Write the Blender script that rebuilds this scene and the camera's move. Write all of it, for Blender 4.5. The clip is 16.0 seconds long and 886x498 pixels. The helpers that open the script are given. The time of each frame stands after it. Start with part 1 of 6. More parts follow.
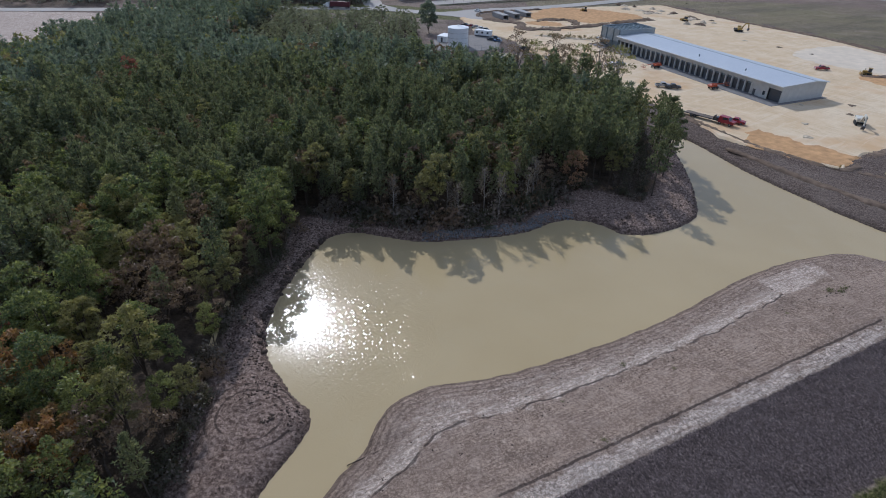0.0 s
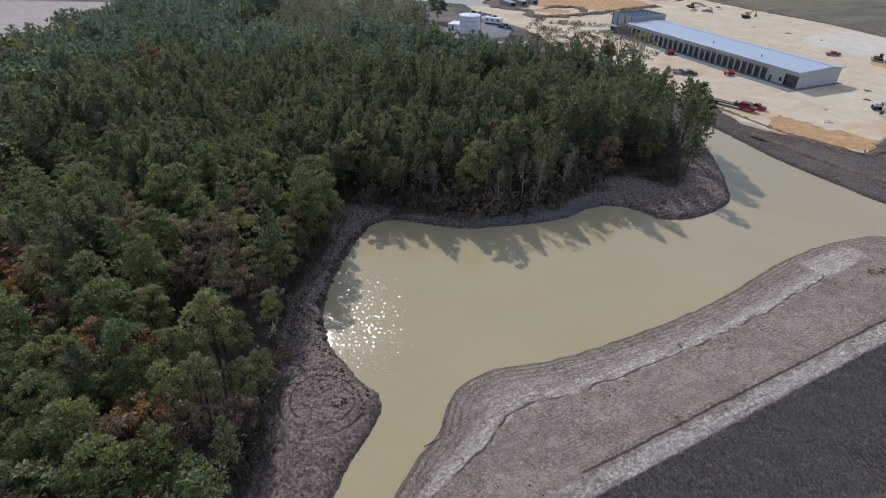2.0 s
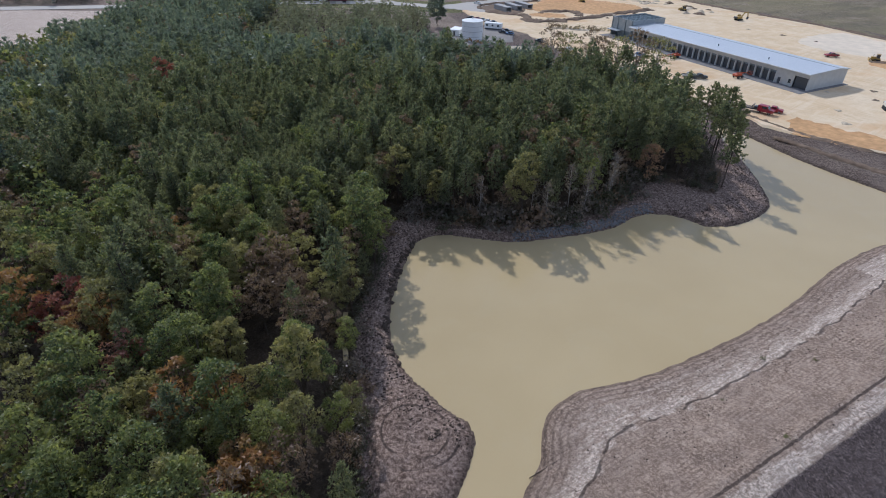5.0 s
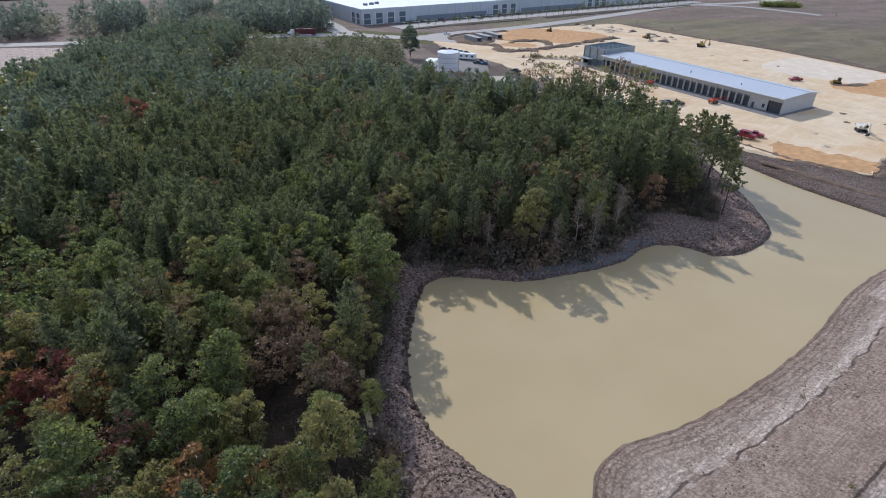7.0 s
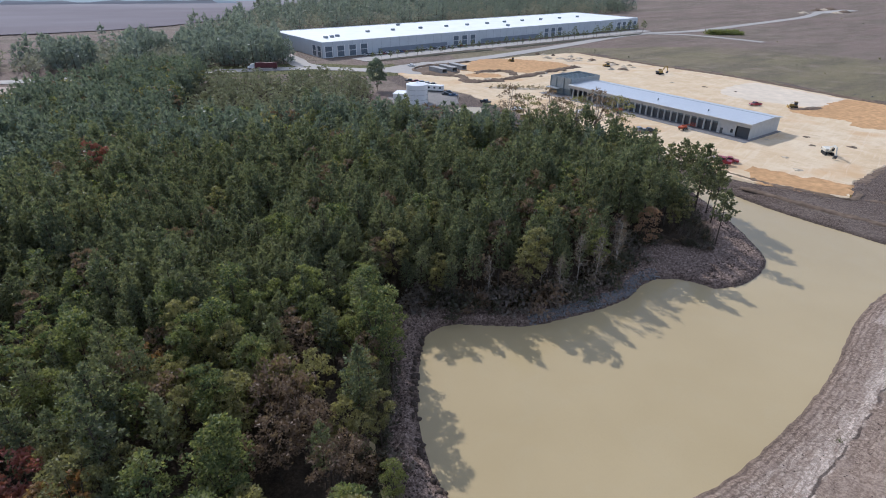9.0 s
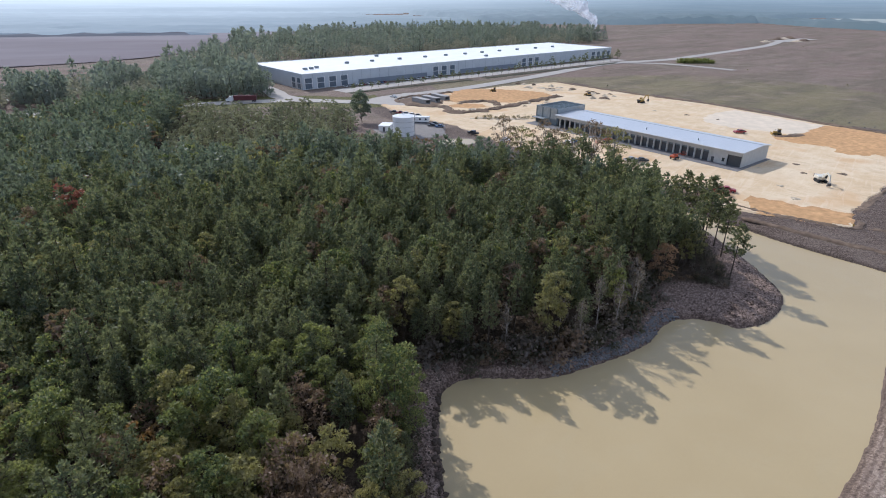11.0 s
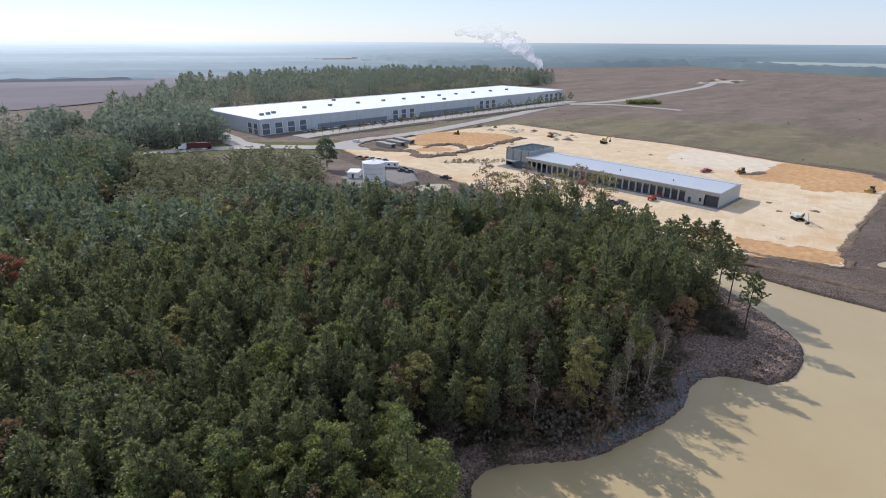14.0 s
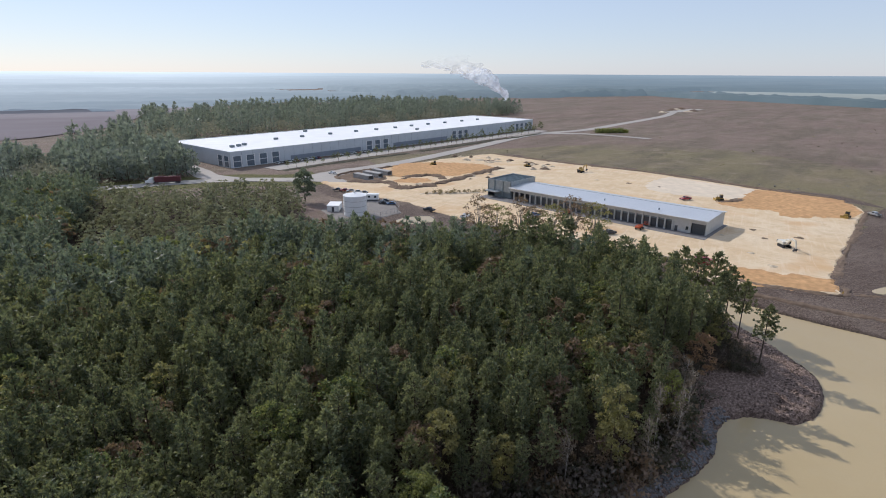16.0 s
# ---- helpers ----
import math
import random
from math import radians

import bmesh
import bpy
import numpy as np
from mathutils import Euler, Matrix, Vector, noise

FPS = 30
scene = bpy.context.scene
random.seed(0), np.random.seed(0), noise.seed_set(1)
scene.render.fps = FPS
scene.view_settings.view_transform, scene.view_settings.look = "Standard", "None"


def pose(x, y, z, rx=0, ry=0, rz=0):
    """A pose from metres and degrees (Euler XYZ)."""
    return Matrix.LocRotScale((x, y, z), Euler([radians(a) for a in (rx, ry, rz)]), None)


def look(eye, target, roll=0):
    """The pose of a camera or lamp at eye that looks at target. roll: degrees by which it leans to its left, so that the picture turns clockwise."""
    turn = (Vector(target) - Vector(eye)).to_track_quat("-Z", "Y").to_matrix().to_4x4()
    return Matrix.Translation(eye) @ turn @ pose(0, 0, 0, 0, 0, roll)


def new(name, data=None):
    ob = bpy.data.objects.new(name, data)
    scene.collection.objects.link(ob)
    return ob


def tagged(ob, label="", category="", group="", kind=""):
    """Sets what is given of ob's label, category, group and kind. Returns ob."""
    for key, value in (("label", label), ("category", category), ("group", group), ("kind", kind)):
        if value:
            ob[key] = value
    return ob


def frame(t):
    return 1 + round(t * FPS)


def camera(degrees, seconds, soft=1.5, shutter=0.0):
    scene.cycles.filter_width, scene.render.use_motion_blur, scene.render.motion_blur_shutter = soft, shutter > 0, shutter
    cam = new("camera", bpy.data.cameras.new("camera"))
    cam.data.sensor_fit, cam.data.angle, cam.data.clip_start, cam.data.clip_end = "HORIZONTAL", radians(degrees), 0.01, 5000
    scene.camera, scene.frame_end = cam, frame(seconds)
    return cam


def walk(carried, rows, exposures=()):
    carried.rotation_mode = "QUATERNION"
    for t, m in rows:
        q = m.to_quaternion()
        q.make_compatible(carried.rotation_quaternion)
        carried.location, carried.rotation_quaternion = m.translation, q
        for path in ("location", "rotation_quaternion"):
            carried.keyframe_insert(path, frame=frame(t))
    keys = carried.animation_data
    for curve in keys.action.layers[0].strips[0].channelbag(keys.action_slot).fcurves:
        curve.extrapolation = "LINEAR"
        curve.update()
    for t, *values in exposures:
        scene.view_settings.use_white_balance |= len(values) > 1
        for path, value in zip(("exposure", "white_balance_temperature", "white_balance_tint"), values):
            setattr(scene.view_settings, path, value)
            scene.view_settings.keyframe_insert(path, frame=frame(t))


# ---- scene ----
cam = camera(78.5, 16.0, soft=1.0)
METRES, EYE, TILT, LEAN, TURN = 85.0, 60.8, -32.4, -0.75, 0.0
ROWS = [
    (0.0, 0.0, 0.0, 0.0, -0.0, 0.0, 0.0),
    (0.5, -0.0303, -0.0052, -0.0035, -0.15, -0.26, 0.14),
    (1.0, -0.061, -0.0087, -0.0061, -0.41, -0.52, 0.31),
    (1.5, -0.0925, -0.0105, -0.0074, -0.69, -0.79, 0.5),
    (2.0, -0.124, -0.0107, -0.0078, -0.82, -1.05, 0.61),
    (2.5, -0.1554, -0.0092, -0.0058, -1.0, -1.35, 0.75),
    (3.0, -0.1866, -0.0055, -0.0028, -1.25, -1.65, 0.9),
    (5.5, -0.3288, 0.0476, 0.0372, -4.15, -0.29, 2.77),
    (6.0, -0.353, 0.0643, 0.0489, -5.1, 0.34, 3.39),
    (6.5, -0.3751, 0.0826, 0.0616, -5.94, 0.96, 3.98),
    (7.0, -0.3957, 0.1022, 0.0747, -6.86, 1.58, 4.59),
    (7.5, -0.4151, 0.1227, 0.0884, -7.74, 2.19, 5.17),
    (8.0, -0.4327, 0.1441, 0.1022, -8.53, 2.79, 5.7),
    (8.5, -0.4488, 0.1658, 0.1168, -9.66, 3.35, 6.44),
    (9.0, -0.4646, 0.1883, 0.1317, -10.87, 3.89, 7.2),
    (11.5, -0.5303, 0.3054, 0.21, -13.83, 6.85, 9.09),
    (12.0, -0.5427, 0.3295, 0.2248, -14.5, 7.41, 9.49),
    (12.5, -0.5552, 0.3533, 0.2397, -15.18, 7.99, 9.91),
    (13.0, -0.5677, 0.3772, 0.2549, -16.11, 8.48, 10.4),
    (13.5, -0.5803, 0.4009, 0.2704, -17.08, 8.97, 10.97),
    (14.0, -0.5936, 0.4249, 0.2855, -18.04, 9.48, 11.53),
    (14.5, -0.6069, 0.4494, 0.3006, -18.91, 10.02, 12.01),
    (15.0, -0.6203, 0.4728, 0.3162, -19.71, 10.57, 12.45),
    (15.5, -0.6332, 0.4967, 0.3317, -20.41, 11.15, 12.87),
    (16.0, -0.6461, 0.5204, 0.3473, -21.29, 11.7, 13.38),
]
EXPOSE = [(0.0, -0.46, 5350, 13), (1.0, -0.38, 5350, 13), (3.0, -0.26, 5400, 13), (7.0, -0.07, 5500, 14), (9.0, -0.01, 5550, 14), (12.0, 0.07, 5700, 14), (14.0, 0.05, 5850, 14), (16.0, -0.13, 5950, 14)]
walk(cam, [(t, pose(0, 0, EYE, TILT, LEAN, TURN) @ pose(METRES * x, METRES * y, METRES * z, 90 + pitch, roll, yaw)) for t, x, y, z, yaw, pitch, roll in ROWS], exposures=EXPOSE)

# ---- world and sun ----
SUN_AZ, SUN_EL = -20.5, 37.2          # degrees from +y towards +x, and above the horizon
world = bpy.data.worlds.new("world")
scene.world = world
world.use_nodes = True
wn = world.node_tree
wn.nodes.clear()
sky = wn.nodes.new("ShaderNodeTexSky")
sky.sky_type = "NISHITA"
sky.sun_disc = False
sky.sun_elevation = radians(SUN_EL)
sky.sun_rotation = radians(SUN_AZ)
sky.altitude = 20
sky.air_density = 1.0
sky.dust_density = 0.2
sky.ozone_density = 1.5
bg = wn.nodes.new("ShaderNodeBackground")
bg.inputs["Strength"].default_value = 0.05
veil = wn.nodes.new("ShaderNodeBackground")     # thin bright haze over the whole sky
veil.inputs["Color"].default_value = (0.80, 0.87, 1.0, 1)
veil.inputs["Strength"].default_value = 0.48
both = wn.nodes.new("ShaderNodeAddShader")
wout = wn.nodes.new("ShaderNodeOutputWorld")
wn.links.new(sky.outputs[0], bg.inputs[0])
wn.links.new(bg.outputs[0], both.inputs[0])
wn.links.new(veil.outputs[0], both.inputs[1])
wn.links.new(both.outputs[0], wout.inputs[0])

sun = new("sun", bpy.data.lights.new("sun", "SUN"))
sun.data.energy = 3.5
sun.data.angle = radians(0.55)
sun.data.color = (1.0, 0.93, 0.82)
sun_way = Vector((math.sin(radians(SUN_AZ)) * math.cos(radians(SUN_EL)), math.cos(radians(SUN_AZ)) * math.cos(radians(SUN_EL)), math.sin(radians(SUN_EL))))
sun.matrix_world = look(sun_way * 300, (0, 0, 0))


# ---- materials ----
class Mat:
    """A small builder of node materials."""

    def __init__(self, name):
        self.m = bpy.data.materials.new(name)
        self.m.use_nodes = True
        self.t = self.m.node_tree
        self.t.nodes.clear()
        self.out = self.n("ShaderNodeOutputMaterial")

    def n(self, kind, **values):
        node = self.t.nodes.new(kind)
        for key, value in values.items():
            node.inputs[key.replace("_", " ")].default_value = value
        return node

    def put(self, a, socket):
        if isinstance(a, (int, float)):
            socket.default_value = a
        elif isinstance(a, tuple):
            socket.default_value = (*a, 1) if len(a) == 3 and len(socket.default_value) == 4 else a
        else:
            self.t.links.new(a, socket)

    def pos(self):
        return self.n("ShaderNodeNewGeometry").outputs["Position"]

    def noise(self, scale, detail=4.0, rough=0.55, at=None, warp=0.0):
        node = self.n("ShaderNodeTexNoise", Scale=scale, Detail=detail, Roughness=rough, Distortion=warp)
        self.put(at if at is not None else self.pos(), node.inputs["Vector"])
        return node.outputs["Fac"]

    def stretch(self, at, s, turn=0.0):
        """Coordinates turned so that x runs along turn, then scaled by s."""
        node = self.n("ShaderNodeMapping")
        node.vector_type = "TEXTURE"
        node.inputs["Scale"].default_value = tuple(1 / q for q in s)
        node.inputs["Rotation"].default_value = (0, 0, radians(turn))
        self.put(at, node.inputs["Vector"])
        return node.outputs[0]

    def math(self, op, a, b=0.0, c=0.0):
        node = self.n("ShaderNodeMath")
        node.operation = op
        for i, v in enumerate((a, b, c)):
            self.put(v, node.inputs[i])
        return node.outputs[0]

    def ramp(self, a, lo, hi, to0=0.0, to1=1.0):
        node = self.n("ShaderNodeMapRange")
        self.put(a, node.inputs["Value"])
        for key, v in (("From Min", lo), ("From Max", hi), ("To Min", to0), ("To Max", to1)):
            node.inputs[key].default_value = v
        return node.outputs[0]

    def mix(self, f, a, b, mode="MIX"):
        node = self.n("ShaderNodeMix")
        node.data_type, node.blend_type = "RGBA", mode
        self.put(f, node.inputs[0])
        self.put(a, node.inputs[6])
        self.put(b, node.inputs[7])
        return node.outputs[2]

    def attr(self, name):
        node = self.n("ShaderNodeAttribute")
        node.attribute_name = name
        return node.outputs["Fac"]

    def bump(self, height, strength=0.3, distance=0.1):
        node = self.n("ShaderNodeBump", Strength=strength, Distance=distance)
        self.put(height, node.inputs["Height"])
        return node.outputs[0]

    def shade(self, color, rough=0.8, metal=0.0, normal=None, spec=0.3):
        b = self.n("ShaderNodeBsdfPrincipled")
        self.put(color, b.inputs["Base Color"])
        self.put(rough, b.inputs["Roughness"])
        self.put(metal, b.inputs["Metallic"])
        b.inputs["Specular IOR Level"].default_value = spec
        if normal is not None:
            self.put(normal, b.inputs["Normal"])
        self.t.links.new(b.outputs[0], self.out.inputs[0])
        return b


def plain(name, color, rough=0.6, metal=0.0, grain=6.0, vary=0.25, relief=0.0, spec=0.4):
    """A painted or bare surface with two scales of wear."""
    m = Mat(name)
    f = m.noise(grain, 5)
    g = m.noise(grain * 0.12, 3)
    dark = tuple(c * (1 - vary) for c in color)
    light = tuple(min(1.0, c * (1 + vary * 0.5)) for c in color)
    c = m.mix(m.ramp(f, 0.3, 0.7), dark, light)
    c = m.mix(m.ramp(g, 0.35, 0.7, 0, 0.45), c, dark)
    m.shade(c, m.ramp(f, 0.2, 0.8, rough * 0.85, min(1, rough * 1.15)), metal, m.bump(f, relief, 0.05) if relief else None, spec)
    return m.m


def leaf(name, a, b, c, thin=0.35, rough=0.5):
    """Foliage: tree-sized drift between two hues, leaf by leaf variation, light let through."""
    m = Mat(name)
    island = m.n("ShaderNodeNewGeometry").outputs["Random Per Island"]
    ob = m.n("ShaderNodeObjectInfo").outputs["Random"]
    drift = m.math("ADD", m.noise(0.16, 2), m.math("MULTIPLY", m.math("SUBTRACT", ob, 0.5), 0.35))
    col = m.mix(m.ramp(drift, 0.36, 0.66), a, b)
    col = m.mix(m.math("MULTIPLY", m.math("POWER", island, 2.0), 0.75), col, c)
    p = m.shade(col, rough, 0, None, 0.38)
    tr = m.n("ShaderNodeBsdfTranslucent")
    m.put(m.mix(1.0, m.mix(1.0, col, (1.2, 1.22, 0.85), "MULTIPLY"), (0.01, 0.011, 0.0), "ADD"), tr.inputs[0])
    mx = m.n("ShaderNodeMixShader")
    mx.inputs[0].default_value = thin
    m.t.links.new(p.outputs[0], mx.inputs[1])
    m.t.links.new(tr.outputs[0], mx.inputs[2])
    m.t.links.new(mx.outputs[0], m.out.inputs[0])
    return m.m


def ground_material():
    m = Mat("soil")
    p = m.pos()
    big = m.noise(0.035, 4, 0.6)
    mid = m.noise(0.35, 5, 0.6)
    fine = m.noise(2.6, 6, 0.65)
    grit = m.noise(9.0, 4, 0.7)
    edge = m.math("SUBTRACT", m.noise(0.5, 5, 0.65), 0.5)

    def zone(name, wobble, soft):
        return m.ramp(m.math("ADD", m.attr(name), m.math("MULTIPLY", edge, wobble)), -soft, soft)

    # forest floor: leaf litter
    litter = m.mix(m.ramp(mid, 0.35, 0.65), (0.045, 0.035, 0.025), (0.11, 0.08, 0.055))
    litter = m.mix(m.ramp(grit, 0.5, 0.75), litter, (0.16, 0.115, 0.08))
    # bank: raw turned earth with clods
    earth = m.mix(m.ramp(m.noise(1.9, 6, 0.75), 0.42, 0.60), (0.135, 0.090, 0.069), (0.43, 0.318, 0.255))
    earth = m.mix(m.ramp(m.noise(6.0, 5, 0.8), 0.54, 0.64, 0, 0.6), earth, (0.066, 0.044, 0.034))
    earth = m.mix(m.ramp(grit, 0.55, 0.8), earth, (0.34, 0.265, 0.22))
    earth = m.mix(m.ramp(mid, 0.5, 0.7, 0, 0.35), earth, (0.10, 0.07, 0.055))
    # berm flank: dry graded soil with tracks along it
    along = m.stretch(p, (0.3, 2.4, 1.0), 26)
    track = m.noise(1.5, 6, 0.7, along)
    comb = m.noise(1.6, 5, 0.7, m.stretch(p, (2.6, 0.35, 1.0), 30))
    crumb = m.noise(5.5, 6, 0.8)
    clump = m.noise(2.3, 5, 0.7)
    patch = m.noise(0.55, 5, 0.7)
    flank = m.mix(m.ramp(clump, 0.40, 0.62), (0.255, 0.185, 0.14), (0.46, 0.35, 0.268))
    flank = m.mix(m.ramp(comb, 0.50, 0.60, 0, 0.5), flank, (0.20, 0.142, 0.112))
    flank = m.mix(m.ramp(track, 0.53, 0.62, 0, 0.4), flank, (0.47, 0.36, 0.28))
    flank = m.mix(m.ramp(grit, 0.61, 0.66, 0, 0.8), flank, (0.095, 0.07, 0.058))
    flank = m.mix(m.ramp(patch, 0.48, 0.60, 0, 0.55), flank, (0.47, 0.365, 0.285))
    flank = m.mix(m.ramp(m.noise(0.09, 5, 0.65, along), 0.46, 0.58, 0, 0.25), flank, (0.215, 0.158, 0.122))
    flank = m.mix(m.ramp(m.noise(0.16, 5, 0.7), 0.52, 0.66, 0, 0.35), flank, (0.20, 0.147, 0.115))
    # scrapes that follow the shore, and wheel tracks along the berm
    rings = m.math("SINE", m.math("ADD", m.math("MULTIPLY", m.attr("z_shore"), 6.5), m.math("MULTIPLY", m.noise(0.35, 4, 0.6), 9.0)))
    tread = m.n("ShaderNodeTexWave", Scale=0.55, Distortion=2.5, Detail=3.0)
    m.put(m.stretch(p, (1, 1, 1), 116), tread.inputs["Vector"])
    worn = m.ramp(m.noise(0.22, 4, 0.6), 0.42, 0.62)
    flank = m.mix(m.math("MULTIPLY", m.math("MULTIPLY", m.ramp(tread.outputs["Fac"], 0.55, 0.95), worn), 0.45), flank, (0.17, 0.122, 0.097))
    shoreward = m.ramp(m.attr("z_shore"), 2.0, 7.0, 1.0, 0.0)
    flank = m.mix(m.math("MULTIPLY", m.math("MULTIPLY", m.ramp(rings, 0.1, 0.8), shoreward), 0.5), flank, (0.125, 0.09, 0.072))
    # pale dried clay
    clay = m.mix(m.ramp(clump, 0.40, 0.60), (0.46, 0.365, 0.292), (0.72, 0.605, 0.50))
    clay = m.mix(m.ramp(track, 0.51, 0.58, 0, 0.7), clay, (0.29, 0.215, 0.175))
    clay = m.mix(m.ramp(m.noise(0.5, 6, 0.75, m.stretch(p, (0.45, 1.6, 1.0), 26), warp=0.5), 0.52, 0.58, 0, 0.75), clay, (0.35, 0.258, 0.20))
    clay = m.mix(m.math("MULTIPLY", m.math("MULTIPLY", m.ramp(rings, 0.0, 0.7), m.ramp(m.attr("z_shore"), 3.0, 5.5, 0.9, 0.25)), 0.5), clay, (0.30, 0.225, 0.18))
    clay = m.mix(m.math("MULTIPLY", m.ramp(m.attr("z_scarp"), -3.2, -1.2, 1.0, 0.0), m.ramp(m.noise(0.22, 6, 0.75, along), 0.40, 0.56, 0.4, 1.0)), clay, flank)
    # dark crushed stone
    across = m.stretch(p, (1.7, 0.7, 1.0), 30)
    rib = m.noise(1.3, 4, 0.6, across)
    stone = m.mix(m.ramp(m.noise(4.6, 6, 0.85, across), 0.46, 0.62), (0.060, 0.044, 0.040), (0.34, 0.265, 0.235))
    stone = m.mix(m.ramp(rib, 0.48, 0.62, 0, 0.65), stone, (0.074, 0.056, 0.051))
    # grass and the rough open field
    grass = m.mix(m.ramp(fine, 0.35, 0.65), (0.06, 0.07, 0.02), (0.19, 0.17, 0.07))
    streak = m.noise(0.022, 6, 0.7, m.stretch(p, (0.35, 1.5, 1.0), 24))
    drift = m.noise(0.0065, 4, 0.6)
    field = m.mix(m.ramp(drift, 0.42, 0.58), (0.215, 0.163, 0.134), (0.205, 0.146, 0.125))
    olive = m.mix(m.ramp(drift, 0.4, 0.6), (0.190, 0.170, 0.088), (0.215, 0.180, 0.104))
    field = m.mix(m.ramp(m.math("ADD", m.attr("z_olive"), m.math("MULTIPLY", m.math("SUBTRACT", m.noise(0.016, 5, 0.65), 0.5), 190.0)), -25.0, 25.0), field, olive)
    field = m.mix(m.ramp(streak, 0.45, 0.58, 0, 0.65), field, (0.115, 0.098, 0.068))
    field = m.mix(m.ramp(m.noise(0.05, 6, 0.75, m.stretch(p, (0.25, 1.6, 1.0), -28)), 0.56, 0.64, 0, 0.5), field, (0.28, 0.215, 0.175))
    field = m.mix(m.ramp(m.noise(0.05, 5, 0.7), 0.52, 0.68, 0, 0.6), field, (0.29, 0.235, 0.175))
    field = m.mix(m.ramp(m.noise(0.7, 6, 0.8), 0.46, 0.62, 0, 0.5), field, (0.30, 0.235, 0.165))
    field = m.mix(m.ramp(m.noise(0.22, 6, 0.8), 0.56, 0.70, 0, 0.55), field, (0.085, 0.08, 0.045))
    # dark raw mud round the pad
    mud = m.mix(m.ramp(fine, 0.35, 0.68), (0.105, 0.076, 0.06), (0.21, 0.162, 0.132))
    ruts = m.n("ShaderNodeTexWave", Scale=0.22, Distortion=9.0, Detail=4.0)
    m.put(m.stretch(p, (1, 1, 1), 52), ruts.inputs["Vector"])
    mud = m.mix(m.ramp(ruts.outputs["Fac"], 0.45, 0.9, 0, 0.4), mud, (0.085, 0.06, 0.048))
    mud = m.mix(m.ramp(big, 0.5, 0.7, 0, 0.5), mud, (0.24, 0.19, 0.155))

    col = field
    col = m.mix(zone("z_litter", 6.0, 1.0), col, litter)
    col = m.mix(zone("z_mud", 5.0, 0.8), col, mud)
    col = m.mix(zone("z_bank", 1.6, 0.35), col, earth)
    col = m.mix(zone("z_flank", 1.2, 0.3), col, flank)
    col = m.mix(zone("z_clay", 5.0, 0.3), col, clay)
    col = m.mix(zone("z_stone", 0.7, 0.12), col, stone)
    col = m.mix(zone("z_grass", 3.0, 0.4), col, grass)
    sway = m.math("MULTIPLY", edge, 0.6)

    def stroke(d, width):
        return m.ramp(m.math("ABSOLUTE", m.math("ADD", d, sway)), width * 0.5, width, 0.8, 0.0)

    line = m.math("MAXIMUM", stroke(m.attr("z_seam"), 0.26), m.math("MULTIPLY", stroke(m.attr("z_scarp"), 0.24), m.ramp(m.noise(0.25, 3), 0.42, 0.5)))
    arc_ruts = m.math("MAXIMUM", stroke(m.math("SUBTRACT", m.attr("z_arcs"), 0.8), 0.22), stroke(m.math("ADD", m.attr("z_arcs"), 0.7), 0.2))
    line = m.math("MAXIMUM", line, m.math("MULTIPLY", arc_ruts, m.ramp(m.noise(0.3, 3), 0.4, 0.55)))
    col = m.mix(line, col, (0.06, 0.044, 0.037))
    # wet rim at the water's edge
    wet = m.ramp(m.math("ADD", m.attr("z_shore"), m.math("MULTIPLY", edge, 1.4)), 0.25, 1.1, 0.6, 0.0)
    col = m.mix(wet, col, m.mix(1.0, col, (0.42, 0.38, 0.34), "MULTIPLY"))
    speck = m.noise(2.6, 6, 0.85)
    col = m.mix(m.ramp(m.noise(0.14, 4, 0.6), 0.40, 0.62, 1.0, 0.45), col, m.mix(m.ramp(speck, 0.46, 0.55), (0.62, 0.60, 0.58), (1.24, 1.24, 1.23)), "MULTIPLY")
    lumps = m.math("ADD", m.math("MULTIPLY", fine, 0.5), m.math("ADD", m.math("MULTIPLY", mid, 0.8), m.math("MULTIPLY", grit, 0.18)))
    m.shade(col, m.math("SUBTRACT", 0.95, m.math("MULTIPLY", wet, 0.35)), 0, m.bump(m.math("ADD", lumps, m.math("MULTIPLY", crumb, 0.45)), 1.0, 0.4), 0.2)
    return m.m


